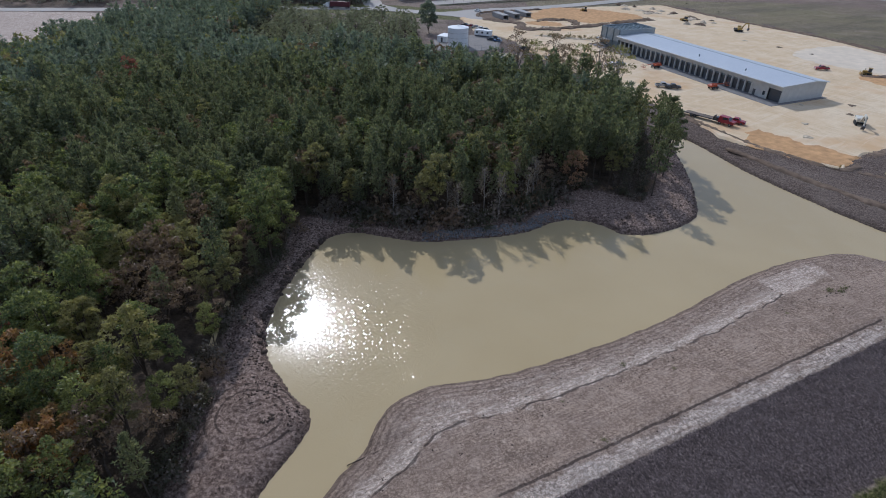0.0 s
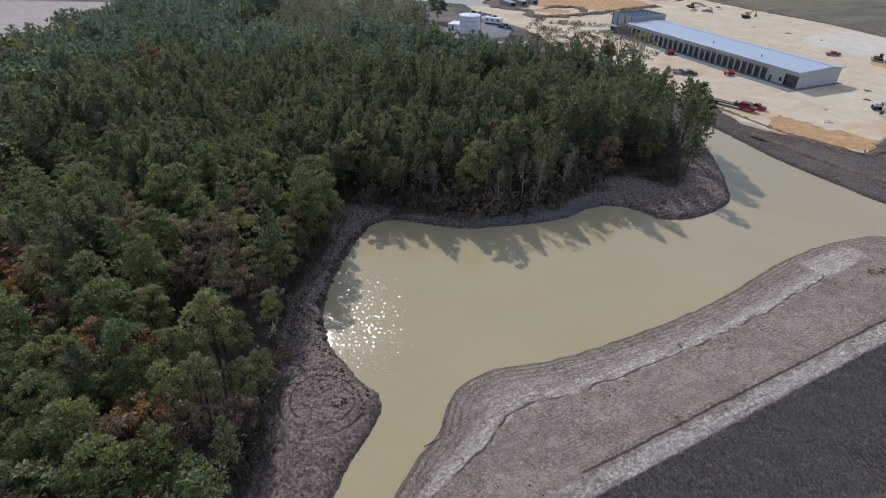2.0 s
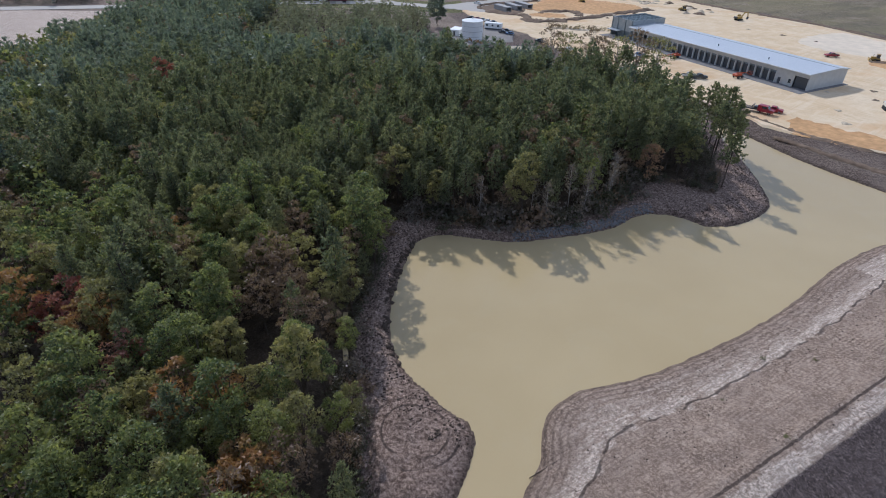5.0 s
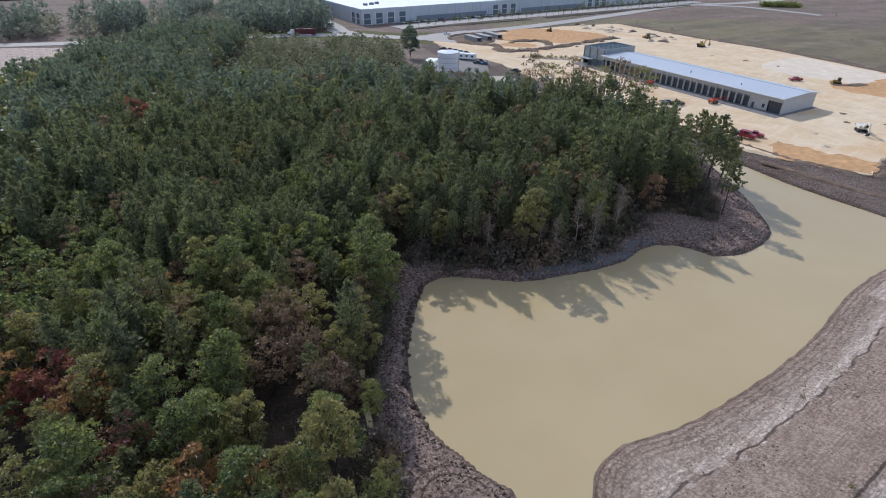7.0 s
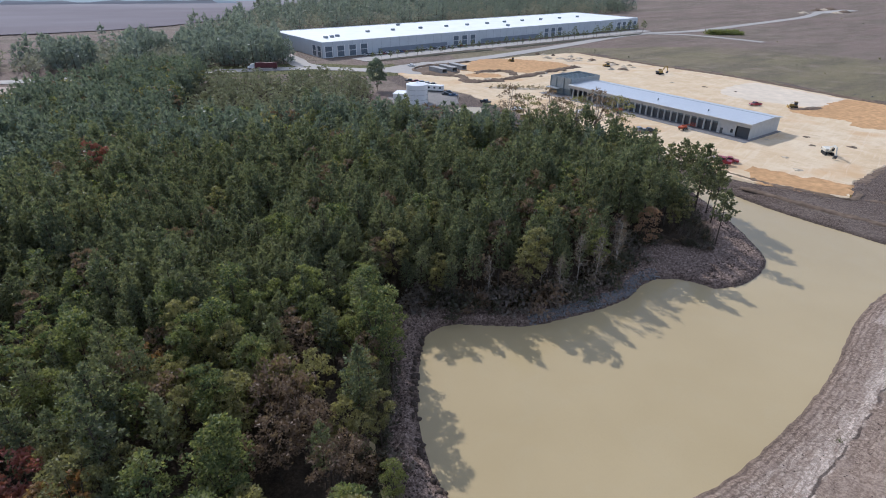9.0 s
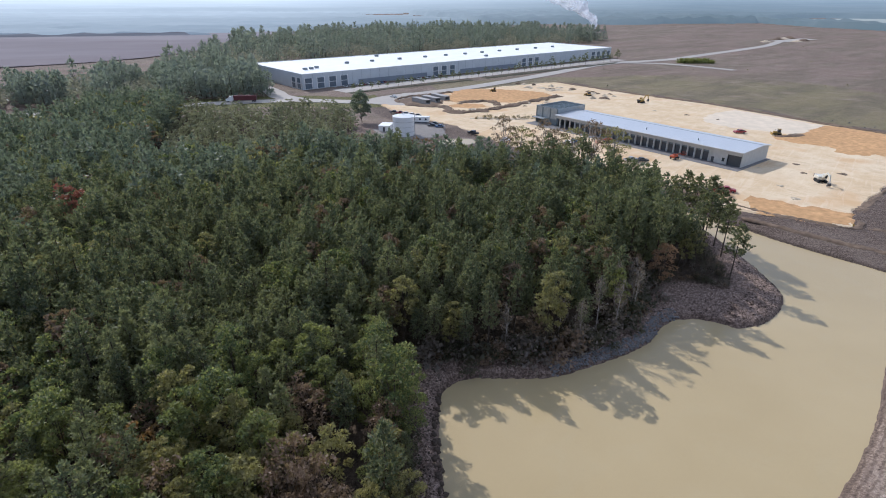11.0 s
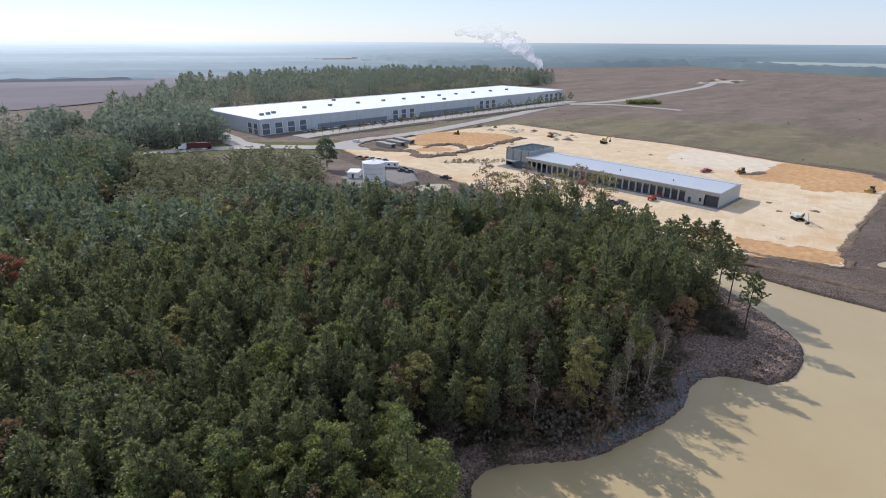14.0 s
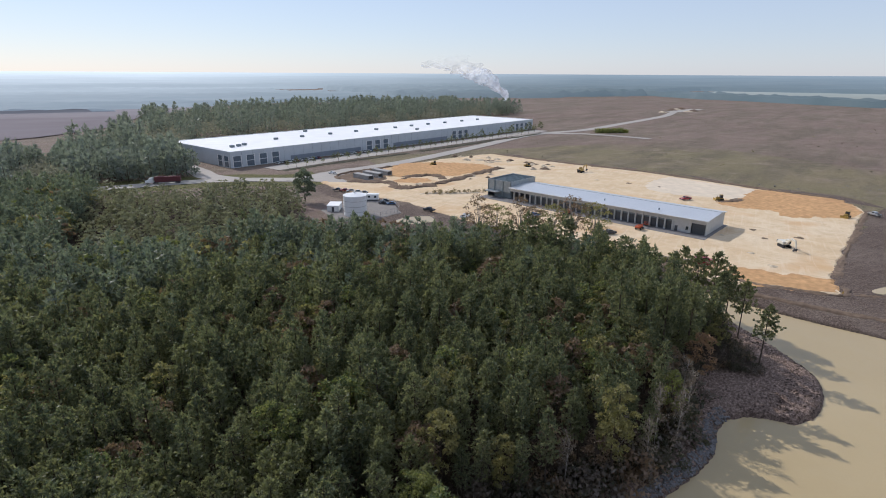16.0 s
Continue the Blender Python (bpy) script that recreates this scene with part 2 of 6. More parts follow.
def pad_material():
    m = Mat("graded_sand")
    p = m.pos()
    big = m.noise(0.03, 4, 0.6)
    mid = m.noise(0.16, 5, 0.6, warp=0.6)
    fine = m.noise(1.6, 6, 0.65)
    run = m.noise(0.55, 5, 0.6, m.stretch(p, (0.10, 1.0, 1.0), -58), warp=2.2)
    turnings = m.noise(0.5, 5, 0.6, m.stretch(p, (0.08, 1.0, 1.0), 35), warp=1.2)
    col = m.mix(m.ramp(mid, 0.35, 0.68), (0.61, 0.450, 0.272), (0.69, 0.545, 0.362))
    col = m.mix(m.ramp(big, 0.5, 0.68, 0, 0.7), col, (0.73, 0.605, 0.43))
    col = m.mix(m.ramp(m.noise(0.045, 3, 0.5, at=m.stretch(p, (1, 1, 1), 60)), 0.56, 0.7, 0, 0.7), col, (0.58, 0.36, 0.18))
    col = m.mix(m.math("MULTIPLY", m.ramp(run, 0.52, 0.60, 0, 0.5), m.ramp(m.noise(0.05, 3), 0.42, 0.58)), col, (0.50, 0.37, 0.23))
    col = m.mix(m.ramp(turnings, 0.54, 0.62, 0, 0.3), col, (0.75, 0.63, 0.46))
    col = m.mix(m.ramp(m.noise(0.09, 5, 0.7, warp=1.5), 0.54, 0.66, 0, 0.45), col, (0.52, 0.38, 0.235))
    col = m.mix(m.ramp(fine, 0.58, 0.75, 0, 0.4), col, (0.46, 0.34, 0.22))
    m.shade(col, 0.95, 0, m.bump(m.math("ADD", fine, m.math("MULTIPLY", mid, 2.0)), 0.6, 0.15), 0.15)
    return m.m


def water_material():
    m = Mat("muddy_water")
    p = m.pos()
    # small wavelets: most lie nearly flat, a few tilt steeply
    cell = m.n("ShaderNodeTexVoronoi", Scale=10.0)
    m.put(m.stretch(p, (1.0, 0.7, 1.0), 20), cell.inputs["Vector"])
    split = m.n("ShaderNodeSeparateColor")
    m.put(cell.outputs["Color"], split.inputs[0])
    steep = m.math("ADD", 0.062, m.math("MULTIPLY", m.math("POWER", split.outputs[2], 4.0), 0.24))
    tilt = m.n("ShaderNodeCombineXYZ")
    for i, k in ((0, 1.3), (1, 0.2)):
        m.put(m.math("MULTIPLY", m.math("MULTIPLY", m.math("SUBTRACT", split.outputs[i], 0.5), steep), k), tilt.inputs[i])
    tilt.inputs[2].default_value = 1.0
    unit = m.n("ShaderNodeVectorMath")
    unit.operation = "NORMALIZE"
    m.put(tilt.outputs[0], unit.inputs[0])
    col = m.mix(m.ramp(m.noise(0.03, 3), 0.35, 0.65), (0.425, 0.326, 0.172), (0.462, 0.358, 0.195))
    col = m.mix(m.ramp(m.noise(0.12, 4, 0.6, warp=1.0), 0.5, 0.75, 0, 0.3), col, (0.445, 0.36, 0.212))
    b = m.shade(col, 0.105, 0, unit.outputs[0], 0.5)
    b.inputs["IOR"].default_value = 1.33
    return m.m


def road_material():
    m = Mat("worn_paving")
    f = m.noise(0.8, 6, 0.65)
    g = m.noise(0.06, 4, 0.6)
    col = m.mix(m.ramp(f, 0.3, 0.7), (0.33, 0.30, 0.265), (0.42, 0.385, 0.345))
    col = m.mix(m.ramp(g, 0.4, 0.68, 0, 0.6), col, (0.46, 0.41, 0.345))
    m.shade(col, 0.85, 0, m.bump(f, 0.2, 0.05), 0.3)
    return m.m


def ribbed(name, color, metal, rough, pitch, turn):
    """Sheet metal with standing seams."""
    m = Mat(name)
    w = m.n("ShaderNodeTexWave", Scale=0.5 / pitch, Distortion=0.0)
    m.put(m.stretch(m.pos(), (1, 1, 1), turn), w.inputs["Vector"])
    seam = m.ramp(w.outputs["Fac"], 0.82, 0.97)
    f = m.noise(0.3, 4)
    col = m.mix(m.ramp(f, 0.3, 0.7), tuple(c * 0.88 for c in color), color)
    col = m.mix(m.math("MULTIPLY", seam, 0.25), col, tuple(c * 0.55 for c in color))
    m.shade(col, m.ramp(f, 0.3, 0.7, rough * 0.8, rough * 1.2), metal, m.bump(seam, 0.4, 0.04), 0.5)
    return m.m


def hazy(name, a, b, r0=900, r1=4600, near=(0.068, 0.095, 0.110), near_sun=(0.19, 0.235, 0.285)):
    """The far distance: woods and fields with haze put in as emission, more so towards the horizon and the sun."""
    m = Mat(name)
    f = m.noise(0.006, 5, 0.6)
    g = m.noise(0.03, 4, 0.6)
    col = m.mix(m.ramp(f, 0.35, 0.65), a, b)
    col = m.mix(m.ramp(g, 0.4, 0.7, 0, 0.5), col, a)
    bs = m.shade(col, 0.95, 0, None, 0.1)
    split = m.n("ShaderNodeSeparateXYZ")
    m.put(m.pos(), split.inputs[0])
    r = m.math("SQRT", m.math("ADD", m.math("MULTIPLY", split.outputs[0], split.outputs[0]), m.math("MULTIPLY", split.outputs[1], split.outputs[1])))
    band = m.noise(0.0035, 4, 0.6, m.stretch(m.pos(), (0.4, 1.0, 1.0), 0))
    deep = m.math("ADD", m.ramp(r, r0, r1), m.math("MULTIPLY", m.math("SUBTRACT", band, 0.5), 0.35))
    # emitted haze colour by distance, with a brighter pair on the sun's side
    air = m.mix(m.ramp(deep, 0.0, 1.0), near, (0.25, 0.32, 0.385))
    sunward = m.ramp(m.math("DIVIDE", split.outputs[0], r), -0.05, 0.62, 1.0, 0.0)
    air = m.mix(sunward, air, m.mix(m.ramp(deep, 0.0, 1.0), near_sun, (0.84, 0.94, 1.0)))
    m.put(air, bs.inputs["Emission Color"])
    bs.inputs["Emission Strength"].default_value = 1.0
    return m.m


SOIL = ground_material()
PAD = pad_material()
WATER = water_material()
ROAD = road_material()
PINE = leaf("pine_needles", (0.095, 0.116, 0.076), (0.168, 0.180, 0.098), (0.30, 0.29, 0.155), 0.5)
# hazed copy of the needles: veil of air mixed into the base colour
PINE_HAZED = leaf("pine_needles_far", (0.125, 0.158, 0.136), (0.175, 0.200, 0.152), (0.26, 0.275, 0.20), 0.5)
GREEN = leaf("green_leaves", (0.084, 0.116, 0.056), (0.170, 0.186, 0.070), (0.37, 0.36, 0.125), 0.5)
OLIVE = leaf("olive_leaves", (0.165, 0.160, 0.080), (0.25, 0.225, 0.095), (0.40, 0.35, 0.15), 0.5)
YOUNG = leaf("young_foliage", (0.170, 0.186, 0.138), (0.240, 0.236, 0.162), (0.33, 0.31, 0.215), 0.5)
ORANGE = leaf("orange_leaves", (0.29, 0.14, 0.055), (0.24, 0.155, 0.07), (0.40, 0.24, 0.10), 0.4)
RED = leaf("red_leaves", (0.27, 0.085, 0.07), (0.22, 0.11, 0.085), (0.36, 0.17, 0.12), 0.4)
RUST = leaf("rusty_leaves", (0.27, 0.15, 0.09), (0.30, 0.18, 0.11), (0.38, 0.25, 0.16), 0.45)
BROWN = leaf("brown_leaves", (0.165, 0.110, 0.075), (0.23, 0.155, 0.105), (0.31, 0.22, 0.155), 0.4)
# brush leaves: woodland shade put into a darker colour than the green leaves
BRUSH = leaf("shade_brush", (0.055, 0.062, 0.036), (0.085, 0.075, 0.050), (0.13, 0.115, 0.075), 0.4)
TWIG = leaf("bare_twigs", (0.125, 0.102, 0.085), (0.165, 0.135, 0.11), (0.27, 0.215, 0.175), 0.3)
BARK = plain("bark", (0.11, 0.085, 0.065), 0.9, 0, 4.0, 0.5, 0.5, 0.2)
PALE_BARK = plain("pale_bark", (0.36, 0.32, 0.275), 0.9, 0, 3.0, 0.4, 0.3, 0.2)
STONE = plain("riprap_stone", (0.21, 0.20, 0.195), 0.85, 0, 3.0, 0.45, 0.4, 0.3)
CLOD = plain("earth_clod", (0.10, 0.075, 0.058), 0.95, 0, 4.0, 0.4, 0.6, 0.1)
FILL = plain("orange_fill", (0.58, 0.345, 0.165), 0.95, 0, 0.5, 0.3, 0.6, 0.1)
SPOIL = plain("dark_spoil", (0.22, 0.16, 0.115), 0.95, 0, 0.6, 0.45, 0.7, 0.1)
RUBBLE = plain("pale_spoil", (0.64, 0.53, 0.39), 0.95, 0, 0.7, 0.4, 0.6, 0.1)


# ---- mesh helpers ----
def tris(name, v, f, mats, index=None, smooth=False):
    """A mesh from vertex and triangle arrays."""
    me = bpy.data.meshes.new(name)
    v = np.ascontiguousarray(v, dtype=np.float32)
    f = np.ascontiguousarray(f, dtype=np.int32)
    k = f.shape[1]
    me.vertices.add(len(v))
    me.vertices.foreach_set("co", v.ravel())
    me.loops.add(f.size)
    me.loops.foreach_set("vertex_index", f.ravel())
    me.polygons.add(len(f))
    me.polygons.foreach_set("loop_start", np.arange(0, f.size, k, dtype=np.int32))
    for m in mats:
        me.materials.append(m)
    if index is not None:
        me.polygons.foreach_set("material_index", np.ascontiguousarray(index, dtype=np.int32))
    if smooth:
        me.polygons.foreach_set("use_smooth", np.ones(len(f), dtype=bool))
    me.update(calc_edges=True)
    me.validate()
    return me


def part(name, bm, material, parent=None, label=""):
    """Links a bmesh as one mesh object under a thing or a part."""
    me = bpy.data.meshes.new(name)
    bm.to_mesh(me)
    bm.free()
    for m in material if isinstance(material, (list, tuple)) else [material]:
        me.materials.append(m)
    ob = new(name, me)
    if parent is not None:
        ob.parent = parent
    if label:
        ob["label"] = label
    return ob


def share(name, me, parent, m=None):
    """Another object on the same mesh."""
    ob = new(name, me)
    ob.parent = parent
    if m is not None:
        ob.matrix_basis = m
    return ob


def thing(name, m, label, category, group="", kind=""):
    ob = new(name)
    ob.matrix_basis = m
    return tagged(ob, label, category, group, kind)


def box(x0, x1, y0, y1, z0, z1, bevel=0.0, bm=None):
    bm = bm or bmesh.new()
    made = bmesh.ops.create_cube(bm, size=1.0, matrix=Matrix.LocRotScale(((x0 + x1) / 2, (y0 + y1) / 2, (z0 + z1) / 2), None, (x1 - x0, y1 - y0, z1 - z0)))
    if bevel:
        edges = list({e for v in made["verts"] for e in v.link_edges})
        bmesh.ops.bevel(bm, geom=edges, offset=bevel, segments=1, affect="EDGES")
    return bm


def rod(a, b, r0, r1=None, seg=8, bm=None):
    """A tapered rod from a to b."""
    bm = bm or bmesh.new()
    a, b = Vector(a), Vector(b)
    turn = (b - a).to_track_quat("Z", "Y").to_matrix().to_4x4()
    bmesh.ops.create_cone(bm, cap_ends=True, segments=seg, radius1=r0, radius2=r0 if r1 is None else r1, depth=(b - a).length, matrix=Matrix.Translation((a + b) / 2) @ turn)
    return bm


def profile(points, x0, x1, bm=None):
    """A side outline in y and z, drawn out along x."""
    bm = bm or bmesh.new()
    a = [bm.verts.new((x0, y, z)) for y, z in points]
    b = [bm.verts.new((x1, y, z)) for y, z in points]
    n = len(points)
    bm.faces.new(a)
    bm.faces.new(b[::-1])
    for i in range(n):
        bm.faces.new((a[i], b[i], b[(i + 1) % n], a[(i + 1) % n]))
    bmesh.ops.recalc_face_normals(bm, faces=bm.faces)
    return bm


def curve(points, closed, step=2.0):
    """A smooth line through control points, at even steps."""
    p = np.array(points, float)
    n = len(p)
    out = []
    for i in range(n if closed else n - 1):
        q = [p[(i + k) % n] if closed else p[min(max(i + k, 0), n - 1)] for k in (-1, 0, 1, 2)]
        m = max(2, int(np.linalg.norm(q[2] - q[1]) / step))
        for s in np.arange(m) / m:
            out.append(0.5 * (2 * q[1] + (q[2] - q[0]) * s + (2 * q[0] - 5 * q[1] + 4 * q[2] - q[3]) * s * s + (3 * q[1] - q[0] - 3 * q[2] + q[3]) * s ** 3))
    if not closed:
        out.append(p[-1])
    return np.array(out)


def inside(poly, x, y):
    hit = np.zeros(x.shape, bool)
    for (ax, ay), (bx, by) in zip(poly, np.roll(poly, -1, axis=0)):
        if ay == by:
            continue
        cross = (ay > y) != (by > y)
        hit ^= cross & (x < (bx - ax) * (y - ay) / (by - ay) + ax)
    return hit


def away(line, x, y, closed=True):
    """The distance to a line, and the index of its nearest piece."""
    best = np.full(x.shape, 1e9)
    which = np.zeros(x.shape, int)
    ends = np.roll(line, -1, axis=0) if closed else line[1:]
    for i, (a, b) in enumerate(zip(line, ends)):
        d = b - a
        s = np.clip(((x - a[0]) * d[0] + (y - a[1]) * d[1]) / max(d @ d, 1e-9), 0, 1)
        q = (x - a[0] - s * d[0]) ** 2 + (y - a[1] - s * d[1]) ** 2
        near = q < best
        best[near] = q[near]
        which[near] = i
    return np.sqrt(best), which


def signed(poly, x, y):
    """Metres to a closed line: positive inside."""
    d, which = away(poly, x, y)
    return np.where(inside(poly, x, y), d, -d), which


def bumps(x, y, scale, octaves=4, seed=0):
    """Smooth random relief between about -1 and 1."""
    r = np.random.RandomState(seed)
    total = np.zeros(x.shape)
    amp, size = 1.0, scale
    for _ in range(octaves):
        for _ in range(5):
            a = r.uniform(0, 2 * math.pi)
            k = 2 * math.pi / (size * r.uniform(0.7, 1.4))
            total += amp * 0.45 * np.sin(k * (x * math.cos(a) + y * math.sin(a)) + r.uniform(0, 6.3))
        amp *= 0.55
        size *= 0.5
    return total


def chain(points, step, seed):
    """A ragged closed line with straight runs."""
    p = np.array(points, float)
    out = []
    for a, b in zip(p, np.roll(p, -1, axis=0)):
        m = max(2, int(np.linalg.norm(b - a) / step))
        out += [a + (b - a) * s for s in np.arange(m) / m]
    out = np.array(out)
    return out + 0.55 * np.stack((bumps(out[:, 0], out[:, 1], 14, 4, seed), bumps(out[:, 0], out[:, 1], 14, 4, seed + 1)), 1)


# ---- the plan ----
# the pond: its wooded west and north shore, the raw north-east bank, and the berm's shore
WEST = [(-31, -70), (-30, -10), (-26, 25), (-21.7, 39.2), (-18.2, 47.8), (-18.1, 52.0), (-22.2, 56.4), (-27.4, 64.0), (-29.4, 72.5), (-28.8, 82.0), (-26.9, 91.0), (-23.8, 99.5),
        (-18.5, 102.2), (-10.5, 100.2), (-3.5, 98.7), (4.5, 99.6), (13, 101.2), (20, 103.6), (26, 107.9), (31, 109.0), (36.2, 107.2), (40.5, 102.9), (47, 103.0), (54.5, 106.5),
        (60.2, 111.5), (63.5, 120.5), (67, 135), (69.5, 151), (72, 161.5)]
EAST_BANK = [(77, 160), (84, 137.5), (91, 121.5), (100, 105), (114, 87), (150, 50), (200, 5)]
BERM = [(190, -5), (140, 39), (104, 78), (93, 91.5), (86.2, 95.6), (77.9, 94.3), (68.5, 91.0), (56.8, 84.8), (42.6, 75.3), (30.7, 68.7), (20.3, 64.0), (10.9, 60.2), (5.0, 58.6), (-1.2, 57.4),
        (-6.1, 54.3), (-8.3, 50.6), (-9.2, 46.6), (-11.3, 43.2), (-13.8, 39.2), (-18, 25), (-21.5, -10), (-22, -70)]
SHORE = curve(WEST + EAST_BANK + BERM, True, 0.9)
SHORE = SHORE + 0.10 * np.stack((bumps(SHORE[:, 0], SHORE[:, 1], 4, 2, 61), bumps(SHORE[:, 0], SHORE[:, 1], 4, 2, 62)), 1)
n_west = len(curve(WEST, False, 0.9))
n_east = n_west + len(curve(EAST_BANK, False, 0.9))
BERM_N = np.array((-0.439, 0.899))     # across the berm, towards the pond
RIDGE, STRIP, TOE = 29.8, 27.0, 13.2   # the berm's lines, along BERM_N
PAD_EDGE = chain([(66, 214), (77, 186), (83, 167), (90, 151), (107.5, 135), (115, 142), (131, 150.5), (163, 164.5), (226, 193), (235, 213), (223, 244), (206, 309), (181, 357), (156, 420),
                  (110, 409), (68, 391), (27, 376), (12, 358), (15, 338), (20, 314), (31, 303), (39, 290), (42, 272), (50, 246)], 2.5, 51)
WOODS = curve([(-33, -60), (-32, 30), (-32.8, 54), (-33.8, 61), (-34.4, 69), (-33.6, 78), (-31.2, 89), (-30.5, 106), (-22, 106.5), (-10, 104), (1, 103), (11, 105), (18.5, 108), (26, 116), (32, 121.5),
               (38, 122), (44, 118), (48.5, 115), (51.5, 121), (54.5, 128), (58, 139), (61, 150), (62.5, 160), (58, 172), (46, 186), (32, 196), (17, 206), (4, 212), (-7, 224), (-13, 246), (-14, 262), (-13, 300), (-18, 326), (-60, 338),
               (-110, 352), (-134, 346), (-144, 322), (-152, 298), (-162, 272), (-163, 245), (-166, 220), (-205, 196), (-300, 180), (-300, -60)], True, 4.0)
PAD_Z, FIELD_Z = 2.5, 2.2
ROAD_LINE = curve([(-420, 352), (-300, 362), (-200, 372), (-120, 384), (-60, 388), (-30, 384), (6, 371), (34, 388), (90, 414), (176, 468), (240, 512), (285, 533), (330, 540), (372, 555), (441, 590), (525, 632), (610, 678), (700, 744)], False, 8.0)


CLEARING = curve([(-186, 252), (-180, 300), (-184, 335), (-196, 358), (-330, 346), (-330, 232), (-230, 226)], True, 6.0)


def side_of(which):
    return np.where(which < n_west, 0, np.where(which < n_east, 1, 2))


def land(x, y):
    """The ground's height and its zones."""
    near = (np.abs(x - 30) < 330) & (y > -90) & (y < 460)
    d = np.full(x.shape, -400.0)
    which = np.zeros(x.shape, int)
    d[near], which[near] = signed(SHORE, x[near], y[near])
    side = side_of(which)
    out = np.maximum(-d, 0)
    nb = BERM_N[0] * x + BERM_N[1] * y
    rough = bumps(x, y, 9, 5, 3)
    calm = bumps(x, y, 60, 3, 4)
    west = 1.7 * (1 - np.exp(-out / 2.6)) + 0.16 * rough * np.minimum(out, 3) / 3 + 0.25 * np.minimum(out / 30, 1) * calm + 0.3
    east = 2.1 * (1 - np.exp(-out / 5.0)) + 0.12 * rough * np.minimum(out, 3) / 3 + 0.3
    s = out / np.maximum(out + np.maximum(nb - RIDGE, 0), 0.01)
    berm = np.interp(s, [0, 0.06, 0.3, 0.5, 0.92, 0.94, 1], [0.0, 0.55, 1.2, 1.9, 4.05, 4.4, 4.5])
    berm = np.where(nb < RIDGE, np.interp(nb, [TOE - 2, TOE + 1, STRIP - 1, STRIP, RIDGE], [0.5, 0.7, 3.9, 4.3, 4.5]), berm)
    berm = np.minimum(berm, 0.4 + out * 0.42) + 0.07 * rough * np.minimum(out, 2) / 2
    h = np.where(side == 0, west, np.where(side == 1, east, berm))
    far = np.clip((np.hypot(x - 20, y - 90) - 150) / 80, 0, 1)
    h = h * (1 - far) + far * (FIELD_Z + 0.25 * calm)
    h = np.where(d > 0, -np.minimum(d * 0.5, 1.5), h)
    pad = np.full(x.shape, -400.0)
    pad[near] = signed(PAD_EDGE, x[near], y[near])[0]
    h = np.where(pad > -1.0, np.minimum(h, PAD_Z - 0.35), h)
    h = np.where(pad > 1.0, PAD_Z - 0.35, h)
    wood = np.full(x.shape, -400.0)
    wood[near] = signed(WOODS, x[near], y[near])[0]
    # ditch between bank and woods
    ditch = np.exp(-((wood + 0.6) / 0.7) ** 2) * (side == 0) * (out > 2) * (y < 130)
    h = h - 0.7 * ditch
    road = np.full(x.shape, 400.0)
    way = (y > 320) & (y < 820) & (x > -450) & (x < 780)
    road[way] = away(ROAD_LINE, x[way], y[way], False)[0]
    h = np.where(road < 70, FIELD_Z - 0.15 + np.clip((road - 30) / 40, 0, 1) * (h - FIELD_Z + 0.15), h)
    bare = np.full(x.shape, -400.0)
    wide = (x < -150) & (x > -420) & (y > 200) & (y < 420)
    bare[wide] = signed(CLEARING, x[wide], y[wide])[0]
    pool = 17 - np.hypot(x - 30, (y - 259) * 1.2)
    run = 0.899 * x + 0.439 * y
    seam = np.where((side == 2) & (run > 22) & (run < 96), nb - RIDGE - 0.15, 50)
    h = h - 0.18 * np.clip(1 - np.abs(seam) / 0.5, 0, 1)
    # the pale shelf above the berm's shore ends in a small scarp
    shelf = 0.40 - 0.0004 * np.maximum(run - 20, 0) + 0.012 * bumps(x, y, 7, 3, 41)
    scarp = np.where((side == 2) & (nb > RIDGE) & (run > -6) & (run < 92), (s - shelf) * (out + np.maximum(nb - RIDGE, 0)), 50)
    h = h - 0.14 * np.clip(1 - np.abs(scarp) / 0.5, 0, 1)
    lobe = np.hypot(x + 25.5, y - 50.5)
    arcs = np.where((side == 0) & (x > -33) & (y > 44) & (y < 62), lobe - 5.2, 50)
    zones = {
        "z_olive": np.where(x > 60, 130 + pad, -400),
        "z_seam": seam,
        "z_scarp": scarp,
        "z_arcs": arcs,
        "z_shore": -d,
        "z_litter": np.maximum(wood, np.where((side == 0) & (out < 40), np.minimum(wood + 3.0, out - 5.5), -50)),
        "z_mud": np.maximum(np.maximum(pool, np.where(pad > -1, -50, 12 + pad)), np.where(side == 1, np.minimum(out + 1, 75 - out), -50)),
        "z_bank": np.where((side == 0), np.minimum(np.minimum(out + 2, 14 - out), -wood), -50),
        "z_flank": np.where((side == 2), np.minimum(out + 2, 130 - out), -50),
        "z_clay": np.where(side == 2, np.maximum(np.minimum(s - 0.13 - 0.13 * np.clip((26 - run) / 18, 0, 1), shelf - s) * 18, np.minimum(nb - STRIP, RIDGE - 0.4 - nb)), bare) - np.where((x > 76), 4, 0) * (nb > RIDGE),
        "z_stone": np.where((side == 2), np.minimum(STRIP - nb, nb - TOE), -50),
        "z_grass": np.maximum(np.where((side == 2), TOE - nb, -50), np.where((x < 14) & (x > -190), 19 - road, -50)),
    }
    return h, zones


def height(x, y):
    return float(land(np.array([float(x)]), np.array([float(y)]))[0][0])


